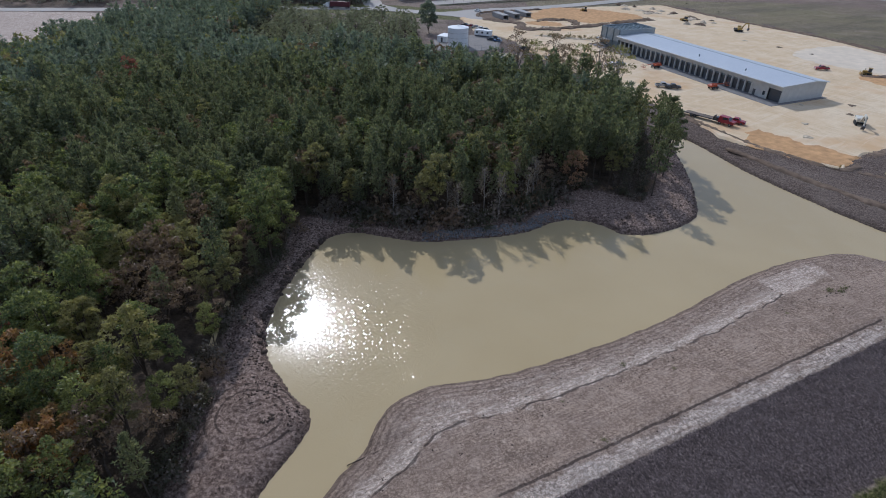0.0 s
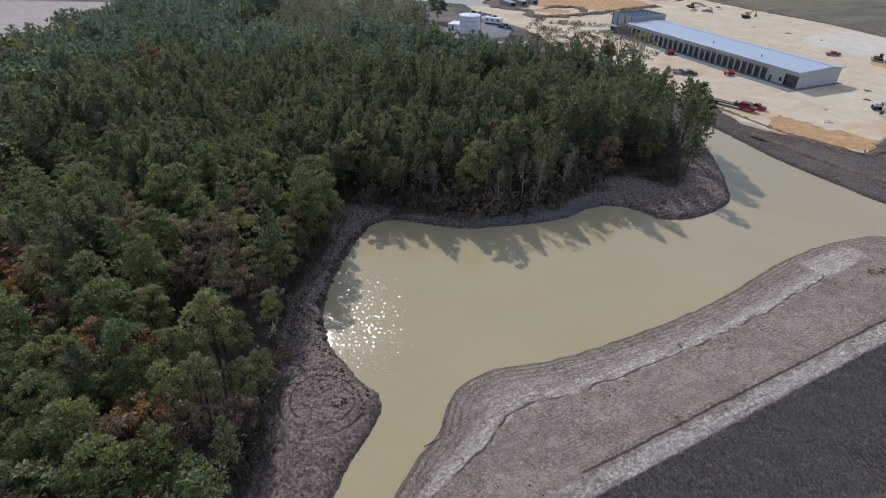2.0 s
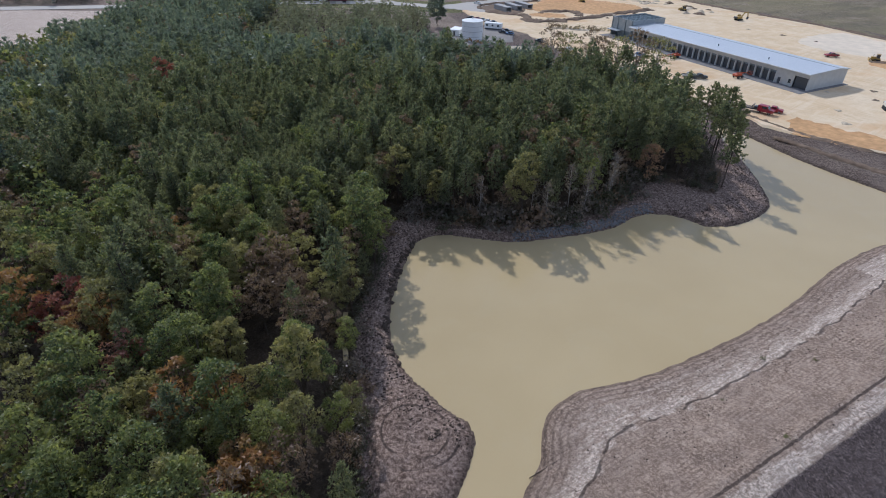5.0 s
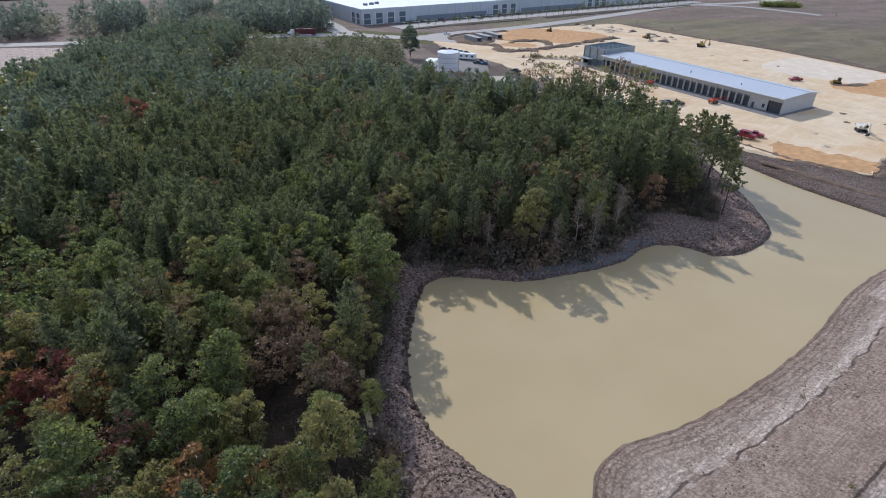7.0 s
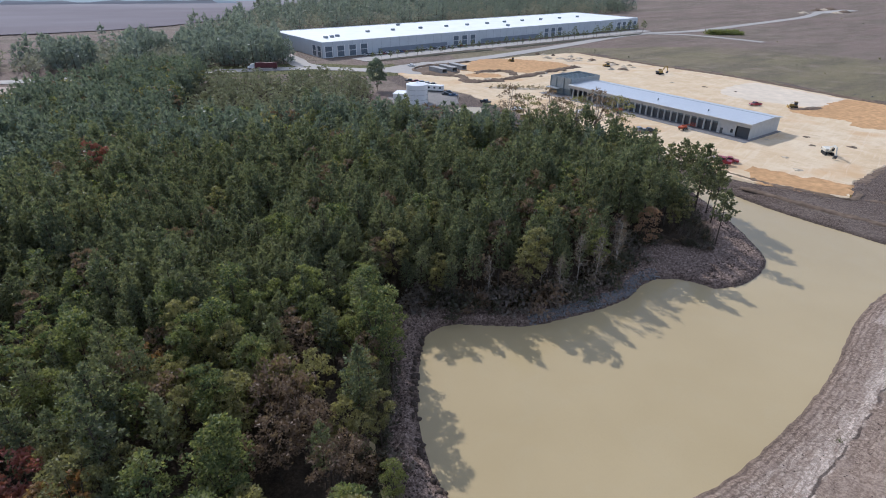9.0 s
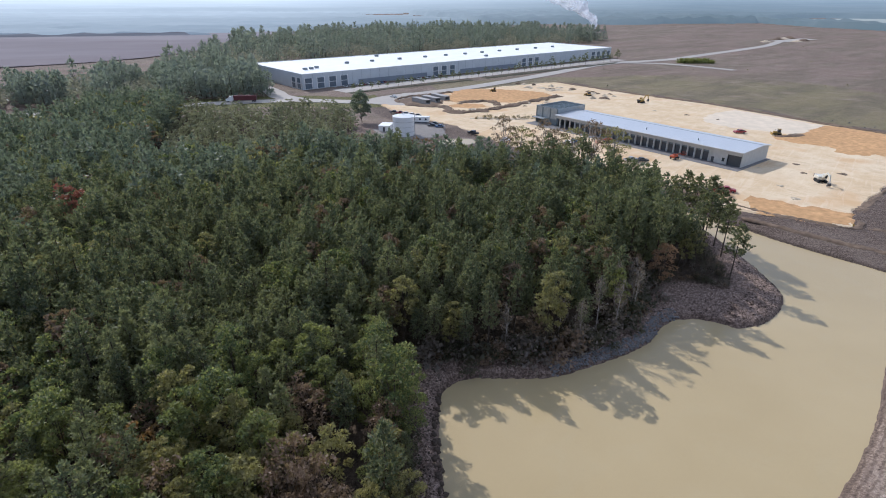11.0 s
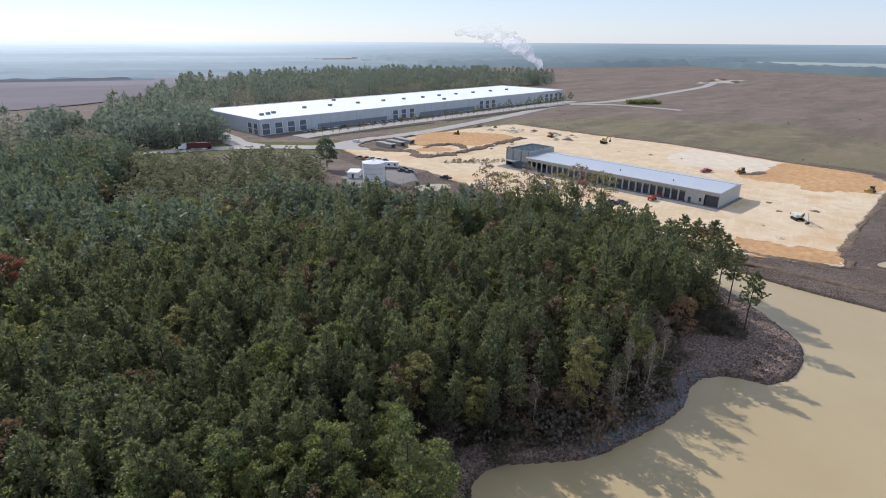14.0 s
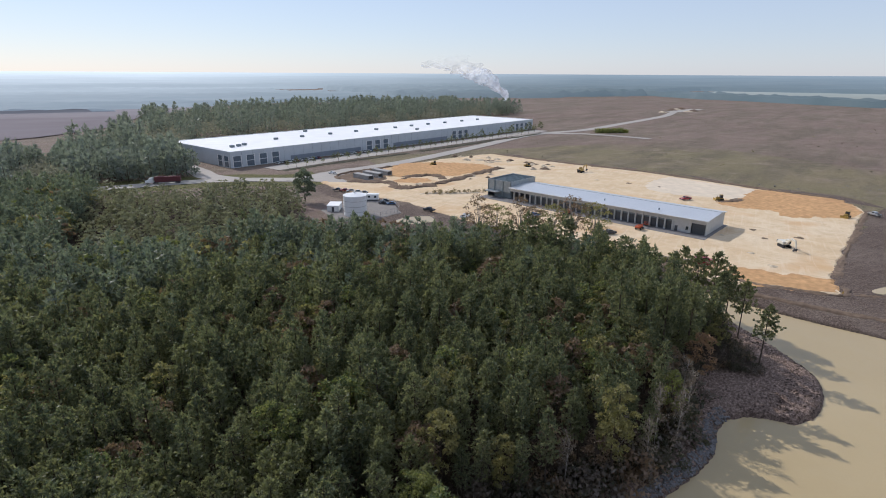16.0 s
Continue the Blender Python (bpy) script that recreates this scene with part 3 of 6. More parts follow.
def spread(lo, hi, fine0, fine1, step, grow, limit):
    a = list(np.arange(fine0, fine1 + step, step))
    s = step
    while a[-1] < hi:
        s = min(s * grow, limit)
        a.append(a[-1] + s)
    s = step
    b = [a[0]]
    while b[-1] > lo:
        s = min(s * grow, limit)
        b.append(b[-1] - s)
    return np.array(b[:0:-1] + a)


def build_ground():
    gx = spread(-4800, 4800, -44, 116, 0.58, 1.14, 260)
    gy = spread(-900, 4800, 30, 164, 0.58, 1.14, 260)
    x, y = np.meshgrid(gx, gy)
    h, zones = land(x.ravel(), y.ravel())
    # loose turned earth
    loose = np.clip(zones["z_bank"] * 2, 0, 1) * 0.11 + np.clip(zones["z_flank"] * 2, 0, 1) * 0.06 + np.clip(zones["z_mud"] * 2, 0, 1) * 0.05
    h = h + np.where(zones["z_shore"] > 0.5, np.random.RandomState(2).normal(size=h.shape) * loose, 0)
    v = np.stack((x.ravel(), y.ravel(), h), 1)
    nx, ny = len(gx), len(gy)
    i = (np.arange(ny - 1)[:, None] * nx + np.arange(nx - 1)[None, :]).ravel()
    f = np.stack((i, i + 1, i + nx + 1, i + nx), 1)
    me = tris("ground", v, f, [SOIL], smooth=True)
    for key, value in zones.items():
        a = me.attributes.new(key, "FLOAT", "POINT")
        a.data.foreach_set("value", np.ascontiguousarray(value, dtype=np.float32))
    ob = new("ground", me)
    return tagged(ob, "brown raw soil, clay berm and rough open field", "ground", kind="structure")


def flat(name, poly, z, drop, mat, label, category):
    """A flat sheet with a sloped rim."""
    bm = bmesh.new()
    top = [bm.verts.new((px, py, z)) for px, py in poly]
    c = poly.mean(0)
    low = [bm.verts.new((px + 1.2 * (px - c[0]) / np.hypot(px - c[0], py - c[1]), py + 1.2 * (py - c[1]) / np.hypot(px - c[0], py - c[1]), z - drop)) for px, py in poly] if drop else None
    bm.faces.new(top)
    if drop:
        for i in range(len(top)):
            k = (i + 1) % len(top)
            bm.faces.new((top[i], low[i], low[k], top[k]))
    bmesh.ops.recalc_face_normals(bm, faces=bm.faces)
    bmesh.ops.triangulate(bm, faces=bm.faces)
    ob = part(name, bm, mat)
    return tagged(ob, label, category, kind="structure")


def ribbon(name, line, width, z, mat, label, thick=0.12):
    bm = bmesh.new()
    d = np.gradient(line, axis=0)
    d /= np.linalg.norm(d, axis=1)[:, None]
    n = np.stack((-d[:, 1], d[:, 0]), 1)
    rows = []
    for p, q, w in zip(line, n, width if hasattr(width, "__len__") else [width] * len(line)):
        a, b = p + q * w / 2, p - q * w / 2
        rows.append([bm.verts.new((*a, z - thick)), bm.verts.new((*a, z)), bm.verts.new((*b, z)), bm.verts.new((*b, z - thick))])
    for r, s in zip(rows, rows[1:]):
        for i in range(3):
            bm.faces.new((r[i], r[i + 1], s[i + 1], s[i]))
    bmesh.ops.recalc_face_normals(bm, faces=bm.faces)
    return tagged(part(name, bm, mat), label, "road", kind="structure")


build_ground()
area = 0.5 * np.sum(SHORE[:, 0] * np.roll(SHORE[:, 1], -1) - np.roll(SHORE[:, 0], -1) * SHORE[:, 1])
mid_d = np.roll(SHORE, -1, axis=0) - np.roll(SHORE, 1, axis=0)
mid_d /= np.linalg.norm(mid_d, axis=1)[:, None]
ring = SHORE + np.stack((mid_d[:, 1], -mid_d[:, 0]), 1) * 0.5 * np.sign(area)
bm = bmesh.new()
bm.faces.new([bm.verts.new((px, py, 0.0)) for px, py in ring])
bmesh.ops.triangulate(bm, faces=bm.faces)
bmesh.ops.recalc_face_normals(bm, faces=bm.faces)
if sum(fc.normal.z for fc in bm.faces) < 0:
    bmesh.ops.reverse_faces(bm, faces=bm.faces)
tagged(part("water", bm, WATER), "muddy tan water of a retention pond", "water", kind="structure")

flat("pavement", PAD_EDGE, PAD_Z, 0.6, PAD, "pale sandy graded building pad with tyre tracks", "graded pad")
ribbon("road", ROAD_LINE, 11.5, FIELD_Z + 0.12, ROAD, "pale worn two-lane access road")


# ---- trees ----
def tube(path, radii, seg):
    """A tapered tube along a path, as arrays."""
    path = np.array(path, float)
    n = len(path)
    ang = np.arange(seg) * 2 * math.pi / seg
    t = np.gradient(path, axis=0)
    t /= np.linalg.norm(t, axis=1)[:, None]
    up = np.where(np.abs(t[:, 2:3]) > 0.9, [[1.0, 0, 0]], [[0, 0, 1.0]])
    a = np.cross(t, up)
    a /= np.linalg.norm(a, axis=1)[:, None]
    b = np.cross(t, a)
    v = path[:, None] + np.array(radii)[:, None, None] * (np.cos(ang)[None, :, None] * a[:, None] + np.sin(ang)[None, :, None] * b[:, None])
    f = []
    for i in range(n - 1):
        for k in range(seg):
            p, q = i * seg + k, i * seg + (k + 1) % seg
            f += [(p, q, q + seg), (p, q + seg, p + seg)]
    return v.reshape(-1, 3), np.array(f)


def stack(items):
    v, f, k = [], [], 0
    for a, b in items:
        v.append(a)
        f.append(b + k)
        k += len(a)
    return np.concatenate(v), np.concatenate(f)


def blades(centre, way, length, width, r, one=False):
    """One leaf or needle spray at each centre, pointing along its way: a narrow bent kite of two triangles."""
    n = len(centre)
    way = way / np.linalg.norm(way, axis=1)[:, None]
    side = np.cross(way, r.normal(size=(n, 3)))
    side /= np.linalg.norm(side, axis=1)[:, None]
    lift = np.cross(side, way)
    L = (length * r.uniform(0.7, 1.3, n))[:, None]
    W = (width * r.uniform(0.7, 1.3, n))[:, None]
    if one:
        a = centre + way * L * 0.65
        b = centre - way * L * 0.35 + side * W * 0.6
        c = centre - way * L * 0.35 - side * W * 0.6 + lift * W * 0.2
        return np.stack((a, b, c), 1).reshape(-1, 3), np.arange(n * 3).reshape(-1, 3)
    a = centre - way * L * 0.35
    b = centre + side * W * 0.5 + lift * W * 0.15
    c = centre + way * L * 0.65
    d = centre - side * W * 0.5 + lift * W * 0.15
    v = np.stack((a, b, c, d), 1).reshape(-1, 3)
    i = np.arange(n)[:, None] * 4
    f = np.concatenate((i + [[0, 1, 2]], i + [[0, 2, 3]]), 1).reshape(-1, 3)
    return v, f


def pine(seed, H, R, low, whorls, arms, tufts, needles, size, one=False):
    """A loblolly pine: a straight trunk, whorls of arms under a pointed head, tufts of needles along them."""
    r = np.random.RandomState(seed)
    lean = r.normal(size=2) * 0.02 * H
    zs = np.linspace(0, 1, 3 if one else 6)
    trunk = [tube(np.stack((lean[0] * zs ** 2, lean[1] * zs ** 2, zs * H * 0.97), 1), 0.012 * H * (1 - zs * 0.88) + 0.01, 4 if one else 6)]
    centre, way = [], []

    def tuft(c, out, count):
        for _ in range(count):
            d = out * 0.35 + r.normal(size=3) * 0.6 + np.array((0, 0, 0.5))
            centre.append(c + d * size * 0.45)
            way.append(d)

    for w in range(whorls):
        u = (w + r.uniform(0, 0.8)) / whorls
        z = H * (low + (0.95 - low) * u)
        reach = 0.2 + R * (1 - u ** 2.4) ** 0.85 * (0.5 + 0.5 * min(1, u * 3 + 0.3))
        turn = r.uniform(0, 6.28)
        n = arms if u < 0.8 else max(3, arms - 2)
        for k in range(n):
            a = turn + k * 6.283 / n + r.normal() * 0.3
            ln = reach * r.uniform(0.55, 1.2)
            rise = r.uniform(-0.05, 0.35) + 0.7 * u * u
            base = np.array((lean[0] * (z / H) ** 2, lean[1] * (z / H) ** 2, z))
            out = np.array((math.cos(a), math.sin(a), rise))
            if not one and k % 2 == 0:
                trunk.append(tube([base, base + out * ln * 0.5, base + out * ln], [0.05, 0.035, 0.015], 3))
            for q in range(tufts):
                s = 1.0 - 0.7 * (q + r.uniform(0, 0.6)) / tufts
                tuft(base + out * ln * s + r.normal(size=3) * (0.08 + 0.10 * ln * (q > 0)), out, needles)
    for k in range(3):
        tuft(np.array((lean[0], lean[1], H * (0.955 + 0.02 * k))), np.zeros(3), needles)
    crown = blades(np.array(centre), np.array(way), size, size * 0.55, r, one)
    return stack(trunk), crown


def broadleaf(seed, H, R, low, clumps, leaves, size, limbs=7, fill=1.0, one=False):
    """A broad-crowned tree: forked limbs and many small leaf clumps."""
    r = np.random.RandomState(seed)
    fork = H * low
    trunk = [tube([(0, 0, 0), (r.normal() * 0.1, r.normal() * 0.1, fork * 0.6), (r.normal() * 0.2, r.normal() * 0.2, fork), (r.normal() * 0.3, r.normal() * 0.3, H * 0.85)], [0.014 * H, 0.011 * H, 0.008 * H, 0.02], 6)]
    centres, ways = [], []
    half = (H - fork) / 2
    heads = []
    for k in range(clumps):
        a = k * 2.4 + r.normal() * 0.4
        u = (k + 0.5) / clumps
        zz = 1.0 - 1.75 * u
        rad = math.sqrt(max(0.05, 1 - zz * zz)) * r.uniform(0.55, 1.1)
        head = np.array((math.cos(a) * rad * R, math.sin(a) * rad * R, fork + half * (1.05 + zz * r.uniform(0.75, 1.05))))
        heads.append(head)
        ball = R * r.uniform(0.28, 0.46)
        n = int(leaves * fill * r.uniform(0.6, 1.3))
        d = r.normal(size=(n, 3))
        d /= np.linalg.norm(d, axis=1)[:, None]
        d[:, 2] = np.where(d[:, 2] < -0.3, -d[:, 2] * 0.6, d[:, 2])
        centres.append(head + d * ball * (r.uniform(0.35, 1.0, (n, 1)) ** 0.5) * np.array((1, 1, 0.75)))
        ways.append(d + r.normal(size=(n, 3)) * 0.8 + np.array((0, 0, -0.15)))
    for k in range(limbs):
        h = heads[int(k * len(heads) / limbs)]
        b = np.array((0, 0, fork * r.uniform(0.75, 1.15)))
        trunk.append(tube([b, (b + h) / 2 + (0, 0, 0.08 * H), h], [0.006 * H, 0.004 * H, 0.012], 4))
    crown = blades(np.concatenate(centres), np.concatenate(ways), size, size * 0.62, r, one)
    return stack(trunk), crown


def bare(seed, H, R, arms, twigs, size):
    """A thin tree that has dropped most of its leaves: pale stem, limbs and fine twigs."""
    r = np.random.RandomState(seed)
    zs = np.linspace(0, 1, 5)
    bend = r.normal(size=2) * 0.05 * H
    stem = [tube(np.stack((bend[0] * zs ** 2, bend[1] * zs ** 2, zs * H * 0.95), 1), 0.009 * H * (1 - zs * 0.85) + 0.012, 5)]
    centre, way = [], []
    for k in range(arms):
        u = 0.35 + 0.62 * (k + r.uniform()) / arms
        a = r.uniform(0, 6.28)
        base = np.array((bend[0] * u * u, bend[1] * u * u, H * u * 0.95))
        out = np.array((math.cos(a), math.sin(a), r.uniform(0.5, 1.3)))
        ln = R * r.uniform(0.5, 1.0) * (1.15 - u * 0.6)
        stem.append(tube([base, base + out * ln * 0.5, base + out * ln + (0, 0, 0.2)], [0.04, 0.028, 0.01], 3))
        for _ in range(twigs):
            s = r.uniform(0.3, 1.15)
            centre.append(base + out * ln * s + r.normal(size=3) * 0.28)
            way.append(out + r.normal(size=3) * 0.7)
    return stack(stem), blades(np.array(centre), np.array(way), size, size * 0.3, r)


def kit(name, made, crown_mat, bark):
    (tv, tf), (cv, cf) = made
    return dict(name=name, trunk=tris(name + "_trunk", tv, tf, [bark], smooth=True), crown=tris(name + "_crown", cv, cf, [crown_mat]), tv=tv, tf=tf, cv=cv, cf=cf)


def plant(k, x, y, z, turn, s, label, category, group=""):
    """One tree as a thing of its own: trunk and crown."""
    ob = thing(k["name"], Matrix.LocRotScale((x, y, z - 0.15), Euler((0, 0, turn)), (s, s, s * 1.0)), label, category, group)
    share("trunk", k["trunk"], ob)
    share("crown", k["crown"], ob)
    return ob


def grove(name, spots, models, mats, label):
    """Many trees that nobody could count, as one piece of stuff: spots of x, y, z, turn, scale, model."""
    vs, fs, idx, k = [], [], [], 0
    for x, y, z, turn, s, m in spots:
        tv, tf, cv, cf, mi = models[m]
        c, sn = math.cos(turn), math.sin(turn)
        v = np.concatenate((tv, cv)) * s
        v = np.stack((v[:, 0] * c - v[:, 1] * sn + x, v[:, 0] * sn + v[:, 1] * c + y, v[:, 2] + z), 1)
        f = np.concatenate((tf, cf + len(tv))) + k
        k += len(v)
        vs.append(v.astype(np.float32))
        fs.append(f.astype(np.int32))
        idx.append(np.concatenate((np.zeros(len(tf), np.int32), np.full(len(cf), mi, np.int32))))
    me = tris(name, np.concatenate(vs), np.concatenate(fs), mats, np.concatenate(idx))
    return tagged(new(name, me), label, "woods", kind="stuff")


def scatter(poly, gap, seed, box_):
    """Jittered points inside a line, at about that gap."""
    r = np.random.RandomState(seed)
    x, y = np.meshgrid(np.arange(box_[0], box_[1], gap), np.arange(box_[2], box_[3], gap * 0.87))
    x = x + (np.arange(x.shape[0]) % 2)[:, None] * gap / 2
    x = (x + r.uniform(-0.33, 0.33, x.shape) * gap).ravel()
    y = (y + r.uniform(-0.33, 0.33, y.shape) * gap).ravel()
    keep = inside(poly, x, y) if poly is not None else np.ones(x.shape, bool)
    return x[keep], y[keep]


rt = np.random.RandomState(11)
PINES = [kit("pine_tree", pine(20 + i, 14.0 + 0.9 * i, 1.95 + 0.12 * i, 0.36, 19, 5, 4, 5, 0.40, i % 2 == 1), PINE, BARK) for i in range(4)]
BROADS = {
    "green": [kit("broadleaf_tree", broadleaf(40 + i, 13.5, 2.3 + 0.2 * i, 0.26, 30, 84, 0.34, 7, 1.0, True), GREEN, BARK) for i in range(3)],
    "olive": [kit("broadleaf_tree", broadleaf(50 + i, 13.0, 2.2, 0.28, 28, 78, 0.34, 7, 1.0, True), OLIVE, BARK) for i in range(2)],
    "orange": [kit("autumn_tree", broadleaf(60, 11.0, 2.4, 0.32, 20, 60, 0.38, 7, 1.0, True), ORANGE, BARK)],
    "red": [kit("autumn_tree", broadleaf(63, 10.5, 2.2, 0.32, 20, 56, 0.38, 7, 1.0, True), RED, BARK)],
    "rusty": [kit("autumn_tree", broadleaf(64, 11.5, 2.6, 0.2, 26, 60, 0.42), RUST, BARK)],
    "brown": [kit("autumn_tree", broadleaf(66, 11.5, 2.5, 0.34, 20, 52, 0.38, 7, 1.0, True), BROWN, BARK)],
}
BARES = [kit("bare_tree", bare(70 + i, 10.5 + i, 2.1, 22, 16, 0.5), TWIG, PALE_BARK) for i in range(3)]
MID_PINES = [pine(30 + i, 13.4 + 0.9 * i, 1.85 + 0.1 * (i % 3), 0.38, 13, 5, 4, 5, 0.44, True) for i in range(5)]
BACK_PINES = [pine(36 + i, 13.8 + 0.9 * i, 1.95, 0.40, 12, 5, 3, 3, 0.64, True) for i in range(4)]
MID_BROAD = [broadleaf(80 + i, 12.8, 2.4, 0.28, 20, 36, 0.52, 3, 1.0, True) for i in range(4)]
FAR_PINES = [pine(90 + i, 15.0, 2.1, 0.30, 11, 5, 2, 3, 0.82, True) for i in range(3)]
YOUNGS = [broadleaf(130 + i, 9.0, 1.9, 0.10, 14, 20, 0.66, 1, 1.0, True) for i in range(4)]
TINY_PINES = [pine(110 + i, 14.0, 3.8, 0.06, 9, 5, 2, 2, 1.45, True) for i in range(3)]
TINY_BROAD = [broadleaf(115 + i, 11.5, 4.4, 0.04, 12, 15, 1.35, 0, 1.0, True) for i in range(3)]
FAR_BROAD = [broadleaf(95 + i, 13.0, 3.6, 0.25, 11, 14, 1.25, 1, 1.0, True) for i in range(3)]


SPIT_SLOPE = [(41, 120.5), (46, 124), (50, 132), (54, 141), (57, 150), (60, 160), (64, 160), (62.5, 150), (59.5, 139), (56, 128), (53, 121), (48.5, 113.5), (43, 117.5)]
AUTUMN = [  # where the coloured trees stand: x, y, reach, red rather than orange
    (-79, 69, 4.5, 0.45), (-72, 66, 3.5, 0.2), (-65, 57, 2.6, 0.9), (-51, 50, 2.6, 0.0), (-44, 38.5, 3.2, 0.25), (-36.5, 41, 2.2, 0.0), (-67, 88, 2.6, 0.0), (-63, 131, 2.4, 0.0), (-84, 60, 4.0, 0.5)]


def woods():
    x, y = scatter(WOODS, 3.75, 5, (-300, 70, -60, 352))
    # what the flight passes over, and what stands out of its sight
    wide = (x > -54 - 0.62 * np.maximum(y, 0) - np.where(y > 240, 60, 0)) & (y > 20)
    wide &= ~inside(np.array(SPIT_SLOPE, float), x, y)
    x, y = x[wide], y[wide]
    ground_z = land(x, y)[0]
    mixed = bumps(x, y, 45, 3, 8) * 9
    depth = signed(WOODS, x, y)[0]
    # mixed broadleaf stand in the south-west, a belt of young growth at the north end, pines between
    south = (y + 0.28 * (x + 40) + mixed * 0.6 < 88) & (x < -31)
    west = (x + 78 + 0.30 * (y - 120) + mixed < -38) & ~south
    young = (y + mixed * 0.4 > 222 + 0.12 * np.abs(x + 20)) & (x > -95)
    edge_h = np.where(y < 160, np.interp(depth, [0, 4, 12], [0.72, 0.86, 1.0]), 1.0)
    edge_h = np.where(((x > 13) & (x < 60) & (y > 105) & (y < 140)) | ((x < -29) & (y > 58) & (y < 102)), np.where(x < -29, np.where(np.abs(y - 77) < 2.6, 1.0, np.where(np.abs(y - 91) < 7, 0.9, np.interp(depth, [0, 5, 12], [0.66, 0.85, 1.0]))), 1.12), edge_h)
    leafy = bumps(x, y, 34, 3, 23)
    thin = ~(south & (np.random.RandomState(6).uniform(size=len(x)) < 0.28))
    x, y, ground_z, depth, edge_h, south, west, young, leafy = (q[thin] for q in (x, y, ground_z, depth, edge_h, south, west, young, leafy))
    edge_h = edge_h * (1 + 0.07 * bumps(x, y, 38, 2, 19))
    near = np.hypot((x + 42) * 1.0, (y - 78) * 0.85)
    share = np.clip(0.05 + 0.34 * leafy + np.interp(y - 0.35 * x, [90, 150], [0.38, 0.0]), 0.03, 0.65)
    front = (depth < 4.6) & (x > -30) & (y < 135) & (y > 98)
    score = near - 70 * front
    single = np.zeros(len(x), bool)
    single[np.argsort(score)[:285]] = True
    spots = {"pine_woods": [], "mixed_woods": [], "young_woods": []}
    for i in range(len(x)):
        px, py, pz = x[i], y[i], ground_z[i]
        turn = rt.uniform(0, 6.28)
        u = rt.uniform()
        patch = [q for q in AUTUMN if math.hypot(px - q[0], py - q[1]) < q[2]]
        if single[i]:
            if front[i] and u < (0.6 if 0 < px < 24 else 0.22):
                k = BARES[rt.randint(3)]
                plant(k, px, py, pz, turn, rt.uniform(0.75, 1.1), "thin pale-barked tree almost bare, at the pond's edge", "tree", "bare trees on the pond bank")
            elif front[i] and u < (0.84 if 0 < px < 24 else 0.5):
                k = (BROADS["olive"] + BROADS["brown"] + BROADS["green"][:1])[rt.randint(4)]
                plant(k, px, py, pz, turn, rt.uniform(0.6, 0.85), "slender olive-brown tree on the shaded pond bank", "tree", "trees on the pond bank")
            elif patch or rt.uniform() < (0.78 if south[i] else share[i]):
                kind = "green" if u < 0.50 else "olive" if u < 0.84 else "brown"
                if patch and u < 0.8:
                    kind = "red" if rt.uniform() < patch[0][3] else "orange"
                k = BROADS[kind][rt.randint(len(BROADS[kind]))]
                text = {"green": "leafy green broadleaf tree in mixed woods", "olive": "yellowish olive broadleaf tree in mixed woods", "brown": "brown half-bare autumn tree in mixed woods",
                        "orange": "orange autumn tree among green trees", "red": "dark red autumn tree among green trees"}[kind]
                plant(k, px, py, pz, turn, rt.uniform(0.8, 1.22) * (0.72 if depth[i] < 5 and px < -28 and py < 88 else 1.0), text, "tree", "broadleaf trees in the woods")
            else:
                plant(PINES[rt.randint(4)], px, py, pz, turn, rt.uniform(0.8, 1.15) * edge_h[i], "dark green pine with clustered needle tufts", "pine tree", "pines in the woods")
            continue
        far = py + rt.normal() * 14 > 190 or px + rt.normal() * 8 < -115
        if young[i]:
            if rt.uniform() < 0.62:
                spots["young_woods"].append((px, py, pz, turn, 0.6 + 0.65 * u ** 1.3, rt.randint(4)))
        elif south[i] or (west[i] and u < 0.75):
            m = rt.randint(4) if not far else 4 + rt.randint(3)
            spots["mixed_woods"].append((px, py, pz, turn, rt.uniform(0.75, 1.12), m * 5 + (3 + (rt.uniform() < patch[0][3]) if patch and u < 0.8 else 0 if u < 0.52 else 1 if u < 0.86 else 2)))
        elif rt.uniform() < share[i]:
            m = rt.randint(4) if not far else 4 + rt.randint(3)
            spots["mixed_woods"].append((px, py, pz, turn, rt.uniform(0.85, 1.12), m * 5 + (0 if u < 0.42 else 1 if u < 0.80 else 2)))
        else:
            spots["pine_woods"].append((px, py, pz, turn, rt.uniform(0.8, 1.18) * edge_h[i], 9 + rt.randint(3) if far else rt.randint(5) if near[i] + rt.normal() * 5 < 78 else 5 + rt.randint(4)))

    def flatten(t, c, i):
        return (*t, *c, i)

    grove("pine_woods", spots["pine_woods"], [flatten(t, c, 1) for t, c in MID_PINES + BACK_PINES] + [flatten(t, c, 2) for t, c in FAR_PINES], [BARK, PINE, PINE_HAZED], "dense dark green pine woods beside the pond")
    mats = [BARK, GREEN, OLIVE, BROWN, ORANGE, RED]
    grove("mixed_woods", spots["mixed_woods"], [flatten(t, c, 1 + j) for t, c in MID_BROAD + FAR_BROAD for j in range(5)], mats, "mixed green and autumn-coloured broadleaf woods")
    grove("young_woods", spots["young_woods"], [flatten(t, c, 1) for t, c in YOUNGS], [BARK, YOUNG], "low pale green young trees behind the pines")
    return {k: len(v) for k, v in spots.items()}


woods()


